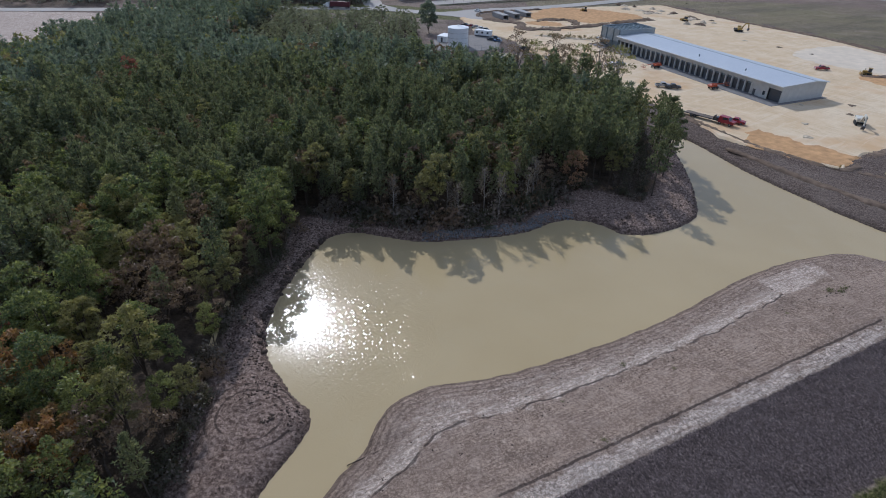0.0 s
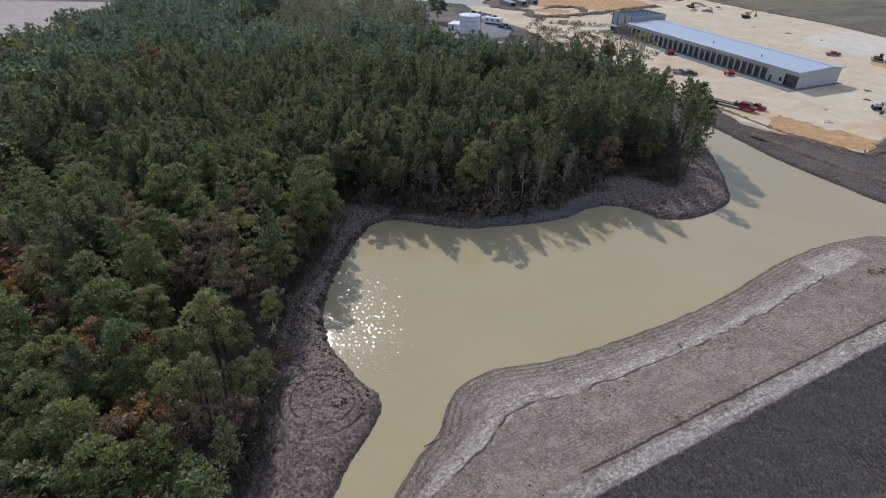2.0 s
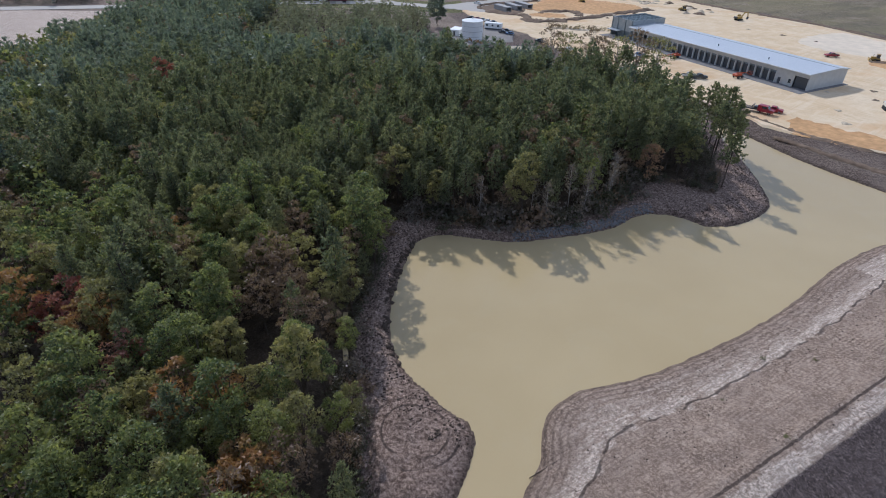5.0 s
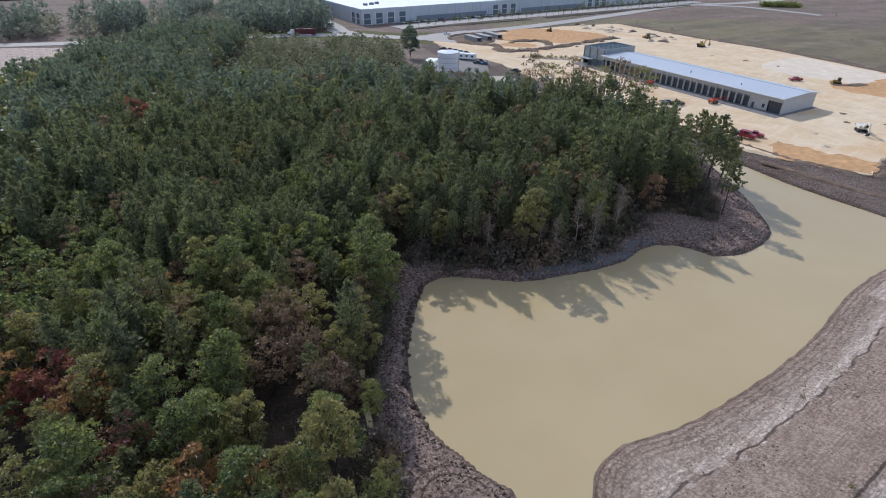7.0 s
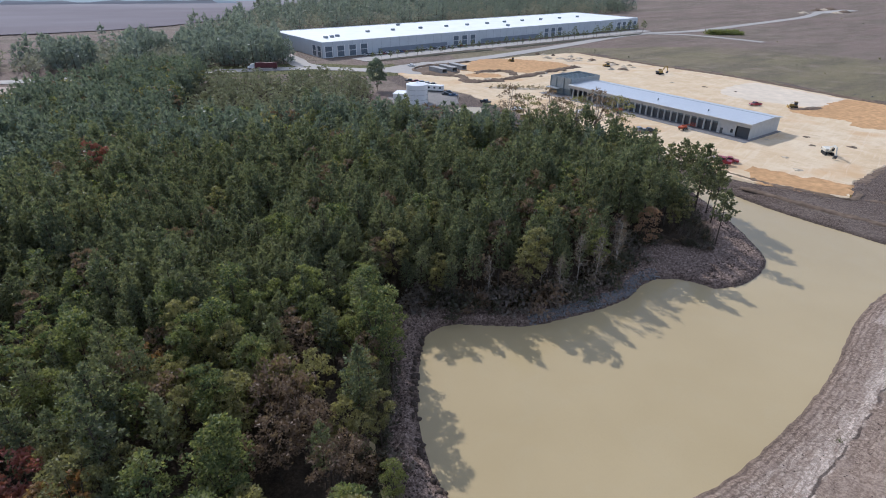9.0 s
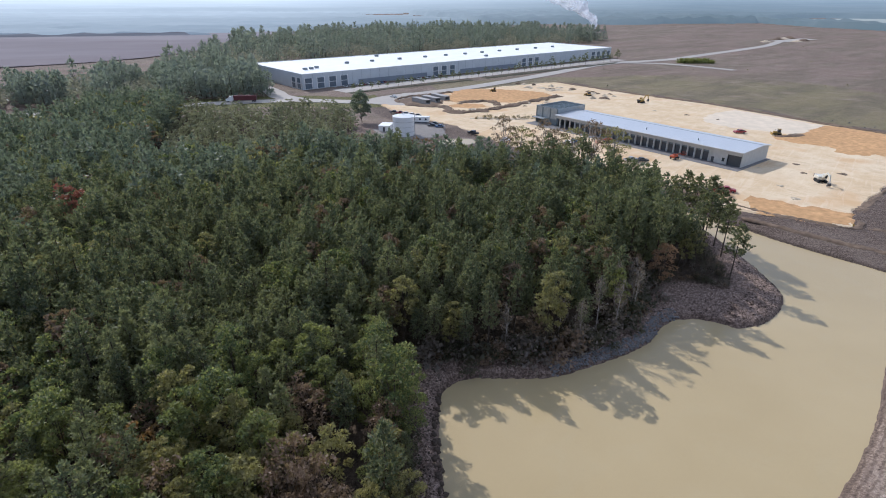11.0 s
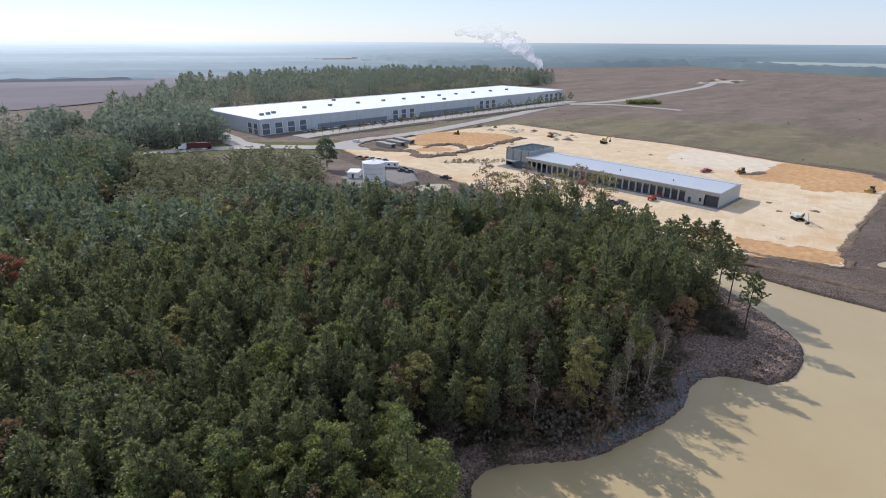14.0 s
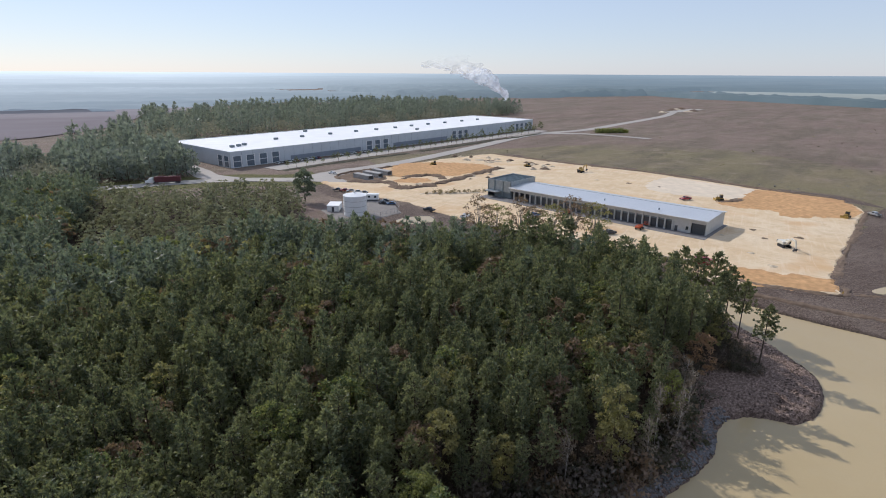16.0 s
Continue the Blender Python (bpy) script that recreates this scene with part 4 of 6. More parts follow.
def brushwood():
    """Thin dark saplings and brush on the slope between the woods and the spit."""
    poly = np.array(SPIT_SLOPE, float)
    x, y = scatter(poly, 1.75, 61, (36, 66, 112, 168))
    d = np.minimum(signed(np.array([(48.5, 113.5), (53, 121), (56, 128), (59.5, 139), (62.5, 150), (64, 160), (64.2, 160), (20, 190), (20, 122), (43, 117)], float), x, y)[0], 9)
    z = land(x, y)[0]
    models = [(*t, *c, 1 + i % 2) for i, (t, c) in enumerate(bare(180 + i, 6.5, 1.6, 16, 9, 0.5) for i in range(4))]
    spots = [(px, py, pz - 0.1, rt.uniform(0, 6.28), rt.uniform(0.7, 1.2) * (0.22 + 0.11 * max(q, 0)), rt.randint(4)) for px, py, pz, q in zip(x, y, z, d)]
    grove("brushwood", spots, models, [BARK, BRUSH, TWIG], "dark leafless saplings and brush on the spit's slope")


brushwood()


def shrub(seed, size=0.30, n=280):
    """Low leafy growth down to the ground."""
    r = np.random.RandomState(seed)
    heads = r.normal(size=(7, 3)) * (0.7, 0.7, 0.45) + (0, 0, 0.9)
    c = heads[r.randint(0, 7, n)] + r.normal(size=(n, 3)) * (0.42, 0.42, 0.36)
    c[:, 2] = np.abs(c[:, 2])
    w = r.normal(size=(n, 3)) + (0, 0, 0.6)
    stems = [tube([(0, 0, 0), h * 0.6, h], [0.05, 0.03, 0.012], 3) for h in heads[:4]]
    return stack(stems), blades(c, w, size, size * 0.8, r, True)


def undergrowth():
    """Brush along the foot of the woods."""
    d = curve([tuple(p) for p in WOODS[::3]], True, 0.75)
    keep = (d[:, 1] > 22) & (d[:, 1] < 170) & (d[:, 0] > -40)
    d = d[keep]
    spots = []
    for px, py in d:
        for _ in range(2):
            q = np.array((px, py)) + rt.normal(size=2) * 1.3
            tall = rt.uniform(0.6, 2.3) * (0.6 if q[0] < -28 else 0.35 if q[0] > 36 else 1.0)
            spots.append((q[0], q[1], 0.0, rt.uniform(0, 6.28), tall, rt.randint(12)))
    xs, ys = np.array([q[0] for q in spots]), np.array([q[1] for q in spots])
    ok = signed(WOODS, xs, ys)[0] > 0.2
    zs = land(xs, ys)[0]
    spots = [(q[0], q[1], z - 0.1, q[3], q[4], q[5]) for q, z, k in zip(spots, zs, ok) if k]
    models = [(*t, *c, 1 + j) for t, c in (shrub(120), shrub(121), shrub(122)) for j in range(4)]
    grove("undergrowth", spots, models, [BARK, BRUSH, BRUSH, BROWN, TWIG], "tangled olive and brown brush at the foot of the woods")


undergrowth()

# single trees that stand out against the open ground
SLIM = [kit("pine_tree", pine(150 + i, 14.0, 2.7, 0.44, 9, 6, 4, 12, 0.42), PINE, BARK) for i in range(3)]
for px, py, s, i in ((51.6, 118.6, 1.02, 0), (57.6, 128.6, 1.05, 1), (61.0, 135.0, 1.12, 2), (60.2, 139.0, 1.3, 0), (61.4, 145.0, 1.2, 1), (56.0, 133.5, 1.1, 2), (62.0, 150.0, 1.15, 0)):
    plant(SLIM[i], px, py, height(px, py), px, s, "lone slim pine with a bare lower trunk on the spit", "pine tree", "slim pines on the spit")
LACE = [kit("half_bare_tree", broadleaf(160 + i, 17.0, 3.6, 0.46, 22, 54, 0.44, 16), OLIVE if i else BROWN, PALE_BARK) for i in range(2)]
for px, py, s, i in ((27.5, 202, 1.02, 0), (33, 200, 0.92, 1), (40, 196.5, 1.0, 0), (48, 191, 0.95, 1), (53, 187, 1.04, 0), (58, 182, 0.98, 1), (44, 194, 0.88, 0)):
    plant(LACE[i], px, py, height(px, py), px, s * 1.25, "tall thin half-bare tree at the edge of the pines", "tree", "half-bare trees by the building site")
plant(BROADS["red"][0], -97.5, 175.0, height(-97.5, 175.0), 1.0, 1.6, "red autumn tree standing above dark pines", "tree", "broadleaf trees in the woods")
plant(BROADS["rusty"][0], 31.5, 118.0, height(31.5, 118.0), 0.3, 1.0, "rusty brown autumn tree at the pond's edge", "tree", "trees on the pond bank")
BIG = kit("broadleaf_tree", broadleaf(170, 15.0, 4.4, 0.12, 44, 90, 0.75), PINE_HAZED, BARK)
plant(BIG, -7.0, 311, height(-7.0, 311), 2.0, 1.0, "large dark tree standing alone beside the road", "tree")


# ---- materials of built things ----
# apron slab in a darker grey than the other concrete
APRON = plain("grey_apron", (0.215, 0.205, 0.20), 0.85, 0, 0.8, 0.3, 0.15)
ROOF_BLUE = ribbed("metal_roofing", (0.60, 0.615, 0.63), 0.3, 0.38, 0.6, -67.3)
WALL_METAL = plain("pale_wall_panel", (0.50, 0.49, 0.46), 0.6, 0.0, 0.8, 0.12, 0, 0.4)
CONCRETE = plain("concrete", (0.38, 0.365, 0.34), 0.85, 0, 1.5, 0.2, 0.15)
# dark doors, and panels coloured to stand in for shaded openings
DARK = plain("dark_opening", (0.085, 0.09, 0.095), 0.5, 0, 2.0, 0.2)
GALV = plain("galvanised_cladding", (0.36, 0.39, 0.40), 0.45, 0.5, 0.7, 0.2)
STEEL = plain("primed_steel", (0.20, 0.24, 0.26), 0.5, 0.4, 2.0, 0.25)
DECK = plain("steel_deck", (0.22, 0.27, 0.29), 0.5, 0.4, 0.5, 0.25)
WHITE_ROOF = plain("white_membrane", (0.84, 0.84, 0.82), 0.7, 0, 0.1, 0.07)
TILT_WALL = plain("grey_precast", (0.55, 0.58, 0.60), 0.75, 0, 0.2, 0.10)
TILT_BLUE = plain("slate_precast", (0.24, 0.27, 0.31), 0.75, 0, 0.2, 0.12)
WHITE = plain("white_paint", (0.78, 0.78, 0.76), 0.45, 0, 1.0, 0.08)
# warehouse panes: distance haze painted in as a paler grey than GLASS
HALL_GLASS = plain("grey_glazing", (0.14, 0.175, 0.21), 0.12, 0, 1.0, 0.2, 0, 0.6)
GLASS = plain("dark_glazing", (0.03, 0.045, 0.055), 0.12, 0, 1.0, 0.2, 0, 0.6)


def storage_building():
    """The long metal-roofed building under construction, with its steel-framed end block."""
    at = thing("storage_building", Matrix.LocRotScale((85.0, 276.0, PAD_Z), Euler((0, 0, radians(-67.3))), None), "long storage building under construction with blue-grey metal roof and open bays", "building")
    L, W, E = 92.0, 22.0, 6.0
    part("floor_slab", box(-15, L + 1.5, -5.5, W + 1, -0.3, 0.12, 0.05), APRON, at, "grey concrete apron")
    # roof: two shallow slopes with a thick edge, overhanging
    part("roof", profile([(-1.3, E - 0.05), (-1.3, E + 0.25), (15.5, E + 0.75), (W + 0.6, E - 0.15), (W + 0.6, E - 0.4), (15.5, E + 0.45)], 0.5, L + 0.7), ROOF_BLUE, at, "pale blue-grey standing-seam roof")
    part("ridge_cap", profile([(15.0, E + 0.745), (15.5, E + 0.84), (16.0, E + 0.735)], 0.5, L + 0.7), GALV, at)
    part("gutter", box(0.5, L + 0.7, -1.55, -1.28, E - 0.1, E + 0.22, 0.04), WHITE, at, "white eave gutter")
    part("end_wall", profile([(0, 0), (W, 0), (W, E - 0.4), (15.5, E + 0.44), (0, E)], L - 0.3, L), WALL_METAL, at, "pale grey end wall")
    part("rear_wall", box(0.3, L - 0.3, W - 0.3, W, 0, E - 0.42), WALL_METAL, at)
    # added dark sheet: imitates the shade inside the open bays
    part("bay_partition", box(0.6, L - 0.5, 9.0, 9.3, 0, E), DARK, at, "dark sheet standing in for shade inside the bays")
    part("front_header", box(0.5, L - 0.31, 0.0, 0.35, 4.3, E - 0.02), WALL_METAL, at)
    bay, n = 3.05, 25
    x0 = 3.0
    pier = None
    door = None
    for i in range(n + 1):
        m = pose(x0 + i * bay, 0.0, 0)
        if pier is None:
            pier = part("pier", box(-0.28, 0.28, -0.25, 0.45, 0.1, 4.3, 0.03), WALL_METAL, at)
            pier.matrix_basis = m
        else:
            share("pier", pier.data, at, m)
    for i in range(3, n):
        m = pose(x0 + (i + 0.5) * bay, 0.55, 0)
        if door is None:
            door = part("bay_door", box(-1.22, 1.22, 0, 0.08, 0.12, 3.6, 0.02), DARK, at, "dark roll-up bay door")
            door.matrix_basis = m
        else:
            share("bay_door", door.data, at, m)
    share("rail", part("door_head", box(x0 + 3 * bay, x0 + n * bay, 0.36, 0.8, 3.6, 4.3), STEEL, at).data, at, pose(0, 0.5, 0.02))
    # solid stretch at the end with two small doors; a dark panel paints the large opening's shade
    e = x0 + n * bay
    part("front_wall", box(e + 0.3, L - 5.6, 0.0, 0.3, 0.1, 4.3), WALL_METAL, at)
    part("small_door", box(e + 1.0, e + 2.1, -0.06, 0.02, 0.15, 2.3, 0.02), DARK, at)
    part("small_window", box(e + 5.2, e + 6.2, -0.06, 0.02, 1.2, 2.6, 0.02), GLASS, at)
    part("end_opening", box(L - 5.4, L - 0.6, 0.6, 0.7, 0.12, 4.3), DARK, at, "dark panel standing in for a large shaded doorway")
    part("roof_vent", rod((48, 4.0, E + 0.5), (48, 4.0, E + 1.4), 0.25, 0.2), STEEL, at)
    part("roof_vent", rod((72, 3.5, E + 0.5), (72, 3.5, E + 1.3), 0.25, 0.2), STEEL, at)
    # the steel-framed block
    H = 8.6
    part("block_wall", box(-14.0, 0.4, 1.0, 1.3, 3.2, H), GALV, at)
    part("block_wall", box(-14.0, -13.7, 1.31, W, 0.1, H), GALV, at)
    part("block_wall", box(0.1, 0.4, 1.31, W, 0.1, H), GALV, at)
    part("block_wall", box(-13.69, 0.09, W - 0.3, W, 0.1, H), GALV, at)
    part("block_front", box(-9.5, 0.09, 1.4, 1.7, 0.1, 3.2), STEEL, at)
    part("roof_deck", box(-13.6, 0.0, 1.4, W - 0.4, H - 0.75, H - 0.6), DECK, at, "bare steel roof deck")
    joist = part("joist", box(-13.6, 0.0, -0.08, 0.08, H - 0.58, H - 0.3), STEEL, at)
    joist.matrix_basis = pose(0, 3.5, 0)
    for i in range(1, 9):
        share("joist", joist.data, at, pose(0, 3.5 + 2.1 * i, 0))
    for cx in (-13.6, -9.6, -4.5, 0.0):
        part("column", box(cx - 0.15, cx + 0.15, 0.7, 0.98, 0.1, H), STEEL, at)
    part("canopy", box(-13.5, -6.0, -2.4, 0.9, 3.0, 3.3, 0.03), GALV, at)


storage_building()


def distribution_warehouse():
    at = thing("warehouse", Matrix.LocRotScale((-31.0, 427.0, FIELD_Z), Euler((0, 0, radians(24.5))), None), "very long grey precast warehouse with a white flat roof", "warehouse")
    L, W, H = 366.0, 86.0, 10.8
    part("wall", box(0, L, 0, 0.4, 0, H - 0.45), TILT_WALL, at, "grey precast front wall")
    part("wall", box(0, 0.4, 0.41, W, 0, H - 0.45), TILT_WALL, at)
    part("wall", box(L - 0.4, L, 0.41, W, 0, H - 0.45), TILT_WALL, at)
    part("wall", box(0.41, L - 0.41, W - 0.4, W, 0, H - 0.45), TILT_WALL, at)
    part("roof", box(0.41, L - 0.41, 0.41, W - 0.41, H - 0.9, H - 0.55), WHITE_ROOF, at, "white membrane roof")
    for a in ((0, L, -0.05, 0.5), (0, L, W - 0.5, W + 0.05)):
        part("parapet_cap", box(a[0] - 0.05, a[1] + 0.05, a[2], a[3], H - 0.449, H - 0.2), WHITE, at)
    for a in ((-0.05, 0.5), (L - 0.5, L + 0.05)):
        part("parapet_cap", box(a[0], a[1], 0.51, W - 0.51, H - 0.449, H - 0.2), WHITE, at)
    part("band", box(45, 110, -0.06, 0.02, 0.3, 3.6), TILT_BLUE, at, "dark slate lower wall band")
    part("band", box(146, 216, -0.06, 0.02, 0.3, 3.6), TILT_BLUE, at, "dark slate lower wall band")
    joint = None
    for i in range(1, 44):
        if joint is None:
            joint = part("panel_joint", box(-0.06, 0.06, -0.03, 0.02, 0.2, H - 0.46), TILT_BLUE, at)
            joint.matrix_basis = pose(8 * i, 0, 0)
        else:
            share("panel_joint", joint.data, at, pose(8 * i, 0, 0))

    def glazed(x, m, w=5.6):
        """One glazed entrance bay: two tiers of dark panes in a white frame."""
        b = part("glazed_bay", box(-w / 2, w / 2, -0.16, 0.03, 0.2, 7.6), HALL_GLASS, at)
        b.matrix_basis = m
        for zc in (0.2, 4.0, 7.6):
            part("rail", box(-w / 2 - 0.3, w / 2 + 0.3, -0.3, -0.161, zc - 0.22, zc + 0.22), TILT_WALL, b)
        for xc in (-w / 2 - 0.1, w / 2 + 0.1):
            part("stile", box(xc - 0.25, xc + 0.25, -0.32, -0.165, 0.0, 8.0), WHITE, b)
        return b

    first = glazed(0, pose(4.5, 0, 0))

    def again(m):
        c = share("glazed_bay", first.data, at, m)
        for o in first.children:
            share(o.name.split(".")[0], o.data, c)

    for x in (14, 23.5, 33):
        again(pose(x, 0, 0))
    for x in (119, 128, 137, 226, 235, 244, 334, 343, 352, 361):
        again(pose(x, 0, 0))
    for y in (5, 13):
        again(pose(0, y, 0, 0, 0, -90))
    unit = part("rooftop_unit", box(-1.4, 1.4, -1.2, 1.2, 0, 1.5, 0.1), STEEL, at, "dark rooftop air unit")
    unit.matrix_basis = pose(14, 22, H - 0.55)
    for x, y in ((20, 24), (26, 27), (60, 40), (84, 40), (112, 40), (140, 40), (164, 40), (188, 40), (212, 42), (236, 42), (262, 42), (290, 42), (318, 42), (190, 14), (110, 72)):
        share("rooftop_unit", unit.data, at, pose(x, y, H - 0.55))


distribution_warehouse()


def storage_tank():
    at = thing("storage_tank", pose(8.0, 278.0, PAD_Z - 0.3), "large white cylindrical water tank beside the site road", "tank")
    bm = bmesh.new()
    bmesh.ops.create_cone(bm, cap_ends=True, segments=48, radius1=5.0, radius2=5.0, depth=9.0, matrix=Matrix.Translation((0, 0, 4.5)))
    part("shell", bm, WHITE, at)
    bm = bmesh.new()
    bmesh.ops.create_cone(bm, cap_ends=True, segments=48, radius1=5.15, radius2=0.3, depth=0.7, matrix=Matrix.Translation((0, 0, 9.36)))
    part("roof", bm, WHITE, at, "shallow white conical roof")
    for z in (2.2, 4.5, 6.8):
        bm = bmesh.new()
        bmesh.ops.create_cone(bm, cap_ends=False, segments=48, radius1=5.03, radius2=5.03, depth=0.12, matrix=Matrix.Translation((0, 0, z)))
        part("hoop", bm, CONCRETE, at)
    bm = bmesh.new()
    for s in (-0.25, 0.25):
        rod((5.25, s, 0), (5.25, s, 9.8), 0.04, bm=bm)
    for i in range(20):
        rod((5.25, -0.25, 0.4 + i * 0.46), (5.25, 0.25, 0.4 + i * 0.46), 0.025, bm=bm)
    part("ladder", bm, STEEL, at)
    part("vent", rod((0, 0, 9.7), (0, 0, 10.2), 0.35), WHITE, at)
    part("base_ring", rod((0, 0, -0.2), (0, 0, 0.1), 5.6, seg=48), CONCRETE, at)


storage_tank()


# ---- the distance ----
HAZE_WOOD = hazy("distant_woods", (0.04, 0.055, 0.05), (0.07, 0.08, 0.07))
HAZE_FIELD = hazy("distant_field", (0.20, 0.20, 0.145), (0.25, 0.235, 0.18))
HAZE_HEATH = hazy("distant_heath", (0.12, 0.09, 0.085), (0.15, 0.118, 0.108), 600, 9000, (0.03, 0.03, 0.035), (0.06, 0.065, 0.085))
# back woods leaves: distance haze painted into paler, bluer base colours
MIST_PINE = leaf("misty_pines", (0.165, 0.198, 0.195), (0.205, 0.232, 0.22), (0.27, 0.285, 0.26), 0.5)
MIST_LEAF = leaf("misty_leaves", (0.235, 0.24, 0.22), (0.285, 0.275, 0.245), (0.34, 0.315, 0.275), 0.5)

BACK_WOODS = [
    # line of the wood, gap between trees
    ([(-66, 399), (-50, 414), (-58, 434), (-66, 520), (-134, 496), (-190, 474), (-226, 440), (-205, 386), (-168, 392)], 7.2),
    ([(-66, 520), (-40, 590), (300, 720), (440, 800), (420, 1000), (120, 1010), (-96, 840), (-118, 640), (-134, 496)], 11.6),
    ([(-520, 372), (-215, 386), (-232, 446), (-520, 424)], 7.2),
]


def back_woods():
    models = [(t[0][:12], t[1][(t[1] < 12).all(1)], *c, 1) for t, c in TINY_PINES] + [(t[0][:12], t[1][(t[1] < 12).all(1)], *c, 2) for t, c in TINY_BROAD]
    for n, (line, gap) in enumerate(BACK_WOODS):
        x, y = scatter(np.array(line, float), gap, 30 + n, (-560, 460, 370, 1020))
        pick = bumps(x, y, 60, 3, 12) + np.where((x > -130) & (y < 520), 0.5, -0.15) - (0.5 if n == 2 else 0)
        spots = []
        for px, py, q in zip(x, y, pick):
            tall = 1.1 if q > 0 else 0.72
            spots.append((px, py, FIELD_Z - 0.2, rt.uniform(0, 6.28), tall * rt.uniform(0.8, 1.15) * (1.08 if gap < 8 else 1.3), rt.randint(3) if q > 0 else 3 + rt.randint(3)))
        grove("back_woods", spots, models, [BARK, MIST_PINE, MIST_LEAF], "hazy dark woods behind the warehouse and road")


back_woods()


def canopy(name, x0, x1, y0, y1, step, z, amp, mat, label, margin=60, sway=45):
    """A far wood's closed canopy seen from its rim: an uneven blanket with steep sides."""
    gx, gy = np.arange(x0, x1 + step, step), np.arange(y0, y1 + step * 1.6, step * 1.6)
    x, y = np.meshgrid(gx, gy)
    wig = bumps(x, y, 600, 4, int(abs(x0 + y0)) % 97) * sway
    rim = np.minimum(np.minimum(x - x0, x1 - x), np.minimum(y - y0, y1 - y)) - margin + wig
    h = np.where(rim > 0, z + amp * bumps(x, y, step * 5, 3, 5) + amp * np.random.RandomState(3).uniform(-1, 1, x.shape), -6.0)
    nx, ny = len(gx), len(gy)
    i = (np.arange(ny - 1)[:, None] * nx + np.arange(nx - 1)[None, :]).ravel()
    f = np.stack((i, i + 1, i + nx + 1, i + nx), 1)
    keep = (h.ravel()[f] > 0).any(1)
    me = tris(name, np.stack((x.ravel(), y.ravel(), h.ravel()), 1), f[keep], [mat])
    return tagged(new(name, me), label, "distant woods", kind="structure")


def horizon(r0, r1, z0, z1):
    """The last woods, ramped up evenly so the outer rim meets the horizon in the camera's view."""
    a, r = np.meshgrid(np.radians(np.arange(-80, 95.1, 0.8)), np.linspace(r0, r1, 44))
    x, y = r * np.sin(a), r * np.cos(a)
    h = z0 + (z1 - z0) * (r - r0) / (r1 - r0) + 0.9 * np.random.RandomState(8).uniform(-1, 1, r.shape)
    h[0] = -5
    h[-1] = z1
    ny, nx = r.shape
    i = (np.arange(ny - 1)[:, None] * nx + np.arange(nx - 1)[None, :]).ravel()
    f = np.stack((i, i + nx, i + nx + 1, i + 1), 1)
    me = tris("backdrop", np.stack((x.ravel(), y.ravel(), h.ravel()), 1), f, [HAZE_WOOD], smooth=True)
    return tagged(new("backdrop", me), "woods along the horizon with pale blue haze painted in", "distant woods", kind="structure")


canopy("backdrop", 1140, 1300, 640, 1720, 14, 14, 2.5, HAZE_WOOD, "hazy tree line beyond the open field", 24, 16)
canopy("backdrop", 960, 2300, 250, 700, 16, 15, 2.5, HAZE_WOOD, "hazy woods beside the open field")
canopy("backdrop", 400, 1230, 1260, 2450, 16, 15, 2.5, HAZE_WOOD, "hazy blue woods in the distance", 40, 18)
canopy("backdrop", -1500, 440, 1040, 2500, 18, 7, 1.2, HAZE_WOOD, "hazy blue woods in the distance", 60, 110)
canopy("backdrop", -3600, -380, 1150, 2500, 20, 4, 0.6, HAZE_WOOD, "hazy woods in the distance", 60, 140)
# flat sheet laid over the far field to carry painted haze
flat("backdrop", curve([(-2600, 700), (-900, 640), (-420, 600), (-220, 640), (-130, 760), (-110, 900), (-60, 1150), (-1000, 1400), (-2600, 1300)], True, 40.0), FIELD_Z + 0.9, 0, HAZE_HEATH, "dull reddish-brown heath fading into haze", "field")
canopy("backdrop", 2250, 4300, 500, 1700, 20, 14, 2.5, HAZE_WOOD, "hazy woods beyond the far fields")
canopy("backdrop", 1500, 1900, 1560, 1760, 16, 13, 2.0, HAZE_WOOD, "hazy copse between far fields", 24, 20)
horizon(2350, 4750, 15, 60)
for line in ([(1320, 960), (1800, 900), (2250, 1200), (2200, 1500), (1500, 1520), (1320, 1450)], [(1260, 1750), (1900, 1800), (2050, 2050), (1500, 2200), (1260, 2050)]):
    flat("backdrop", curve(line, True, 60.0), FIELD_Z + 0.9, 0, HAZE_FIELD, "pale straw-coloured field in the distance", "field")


# ---- the building site ----
RED_PAINT = plain("red_paint", (0.30, 0.025, 0.04), 0.35, 0.0, 2.0, 0.2, 0, 0.5)
ORANGE_PAINT = plain("orange_paint", (0.50, 0.10, 0.04), 0.4, 0, 2.0, 0.25, 0, 0.5)
YELLOW_PAINT = plain("yellow_paint", (0.42, 0.27, 0.06), 0.5, 0, 2.0, 0.35, 0, 0.4)
CREAM_PAINT = plain("cream_paint", (0.66, 0.62, 0.52), 0.45, 0, 2.0, 0.2, 0, 0.5)
DARK_PAINT = plain("dark_paint", (0.05, 0.055, 0.065), 0.3, 0.2, 2.0, 0.2, 0, 0.5)
BLUE_PAINT = plain("blue_paint", (0.06, 0.13, 0.26), 0.35, 0.1, 2.0, 0.2, 0, 0.5)
SILVER_PAINT = plain("silver_paint", (0.42, 0.43, 0.44), 0.3, 0.5, 2.0, 0.15, 0, 0.5)
RUBBER = plain("rubber", (0.025, 0.025, 0.026), 0.9, 0, 5.0, 0.2)
RIM = plain("wheel_rim", (0.35, 0.35, 0.36), 0.35, 0.7, 5.0, 0.2)
WOOD_DECK = plain("deck_boards", (0.17, 0.13, 0.10), 0.8, 0, 3.0, 0.35)


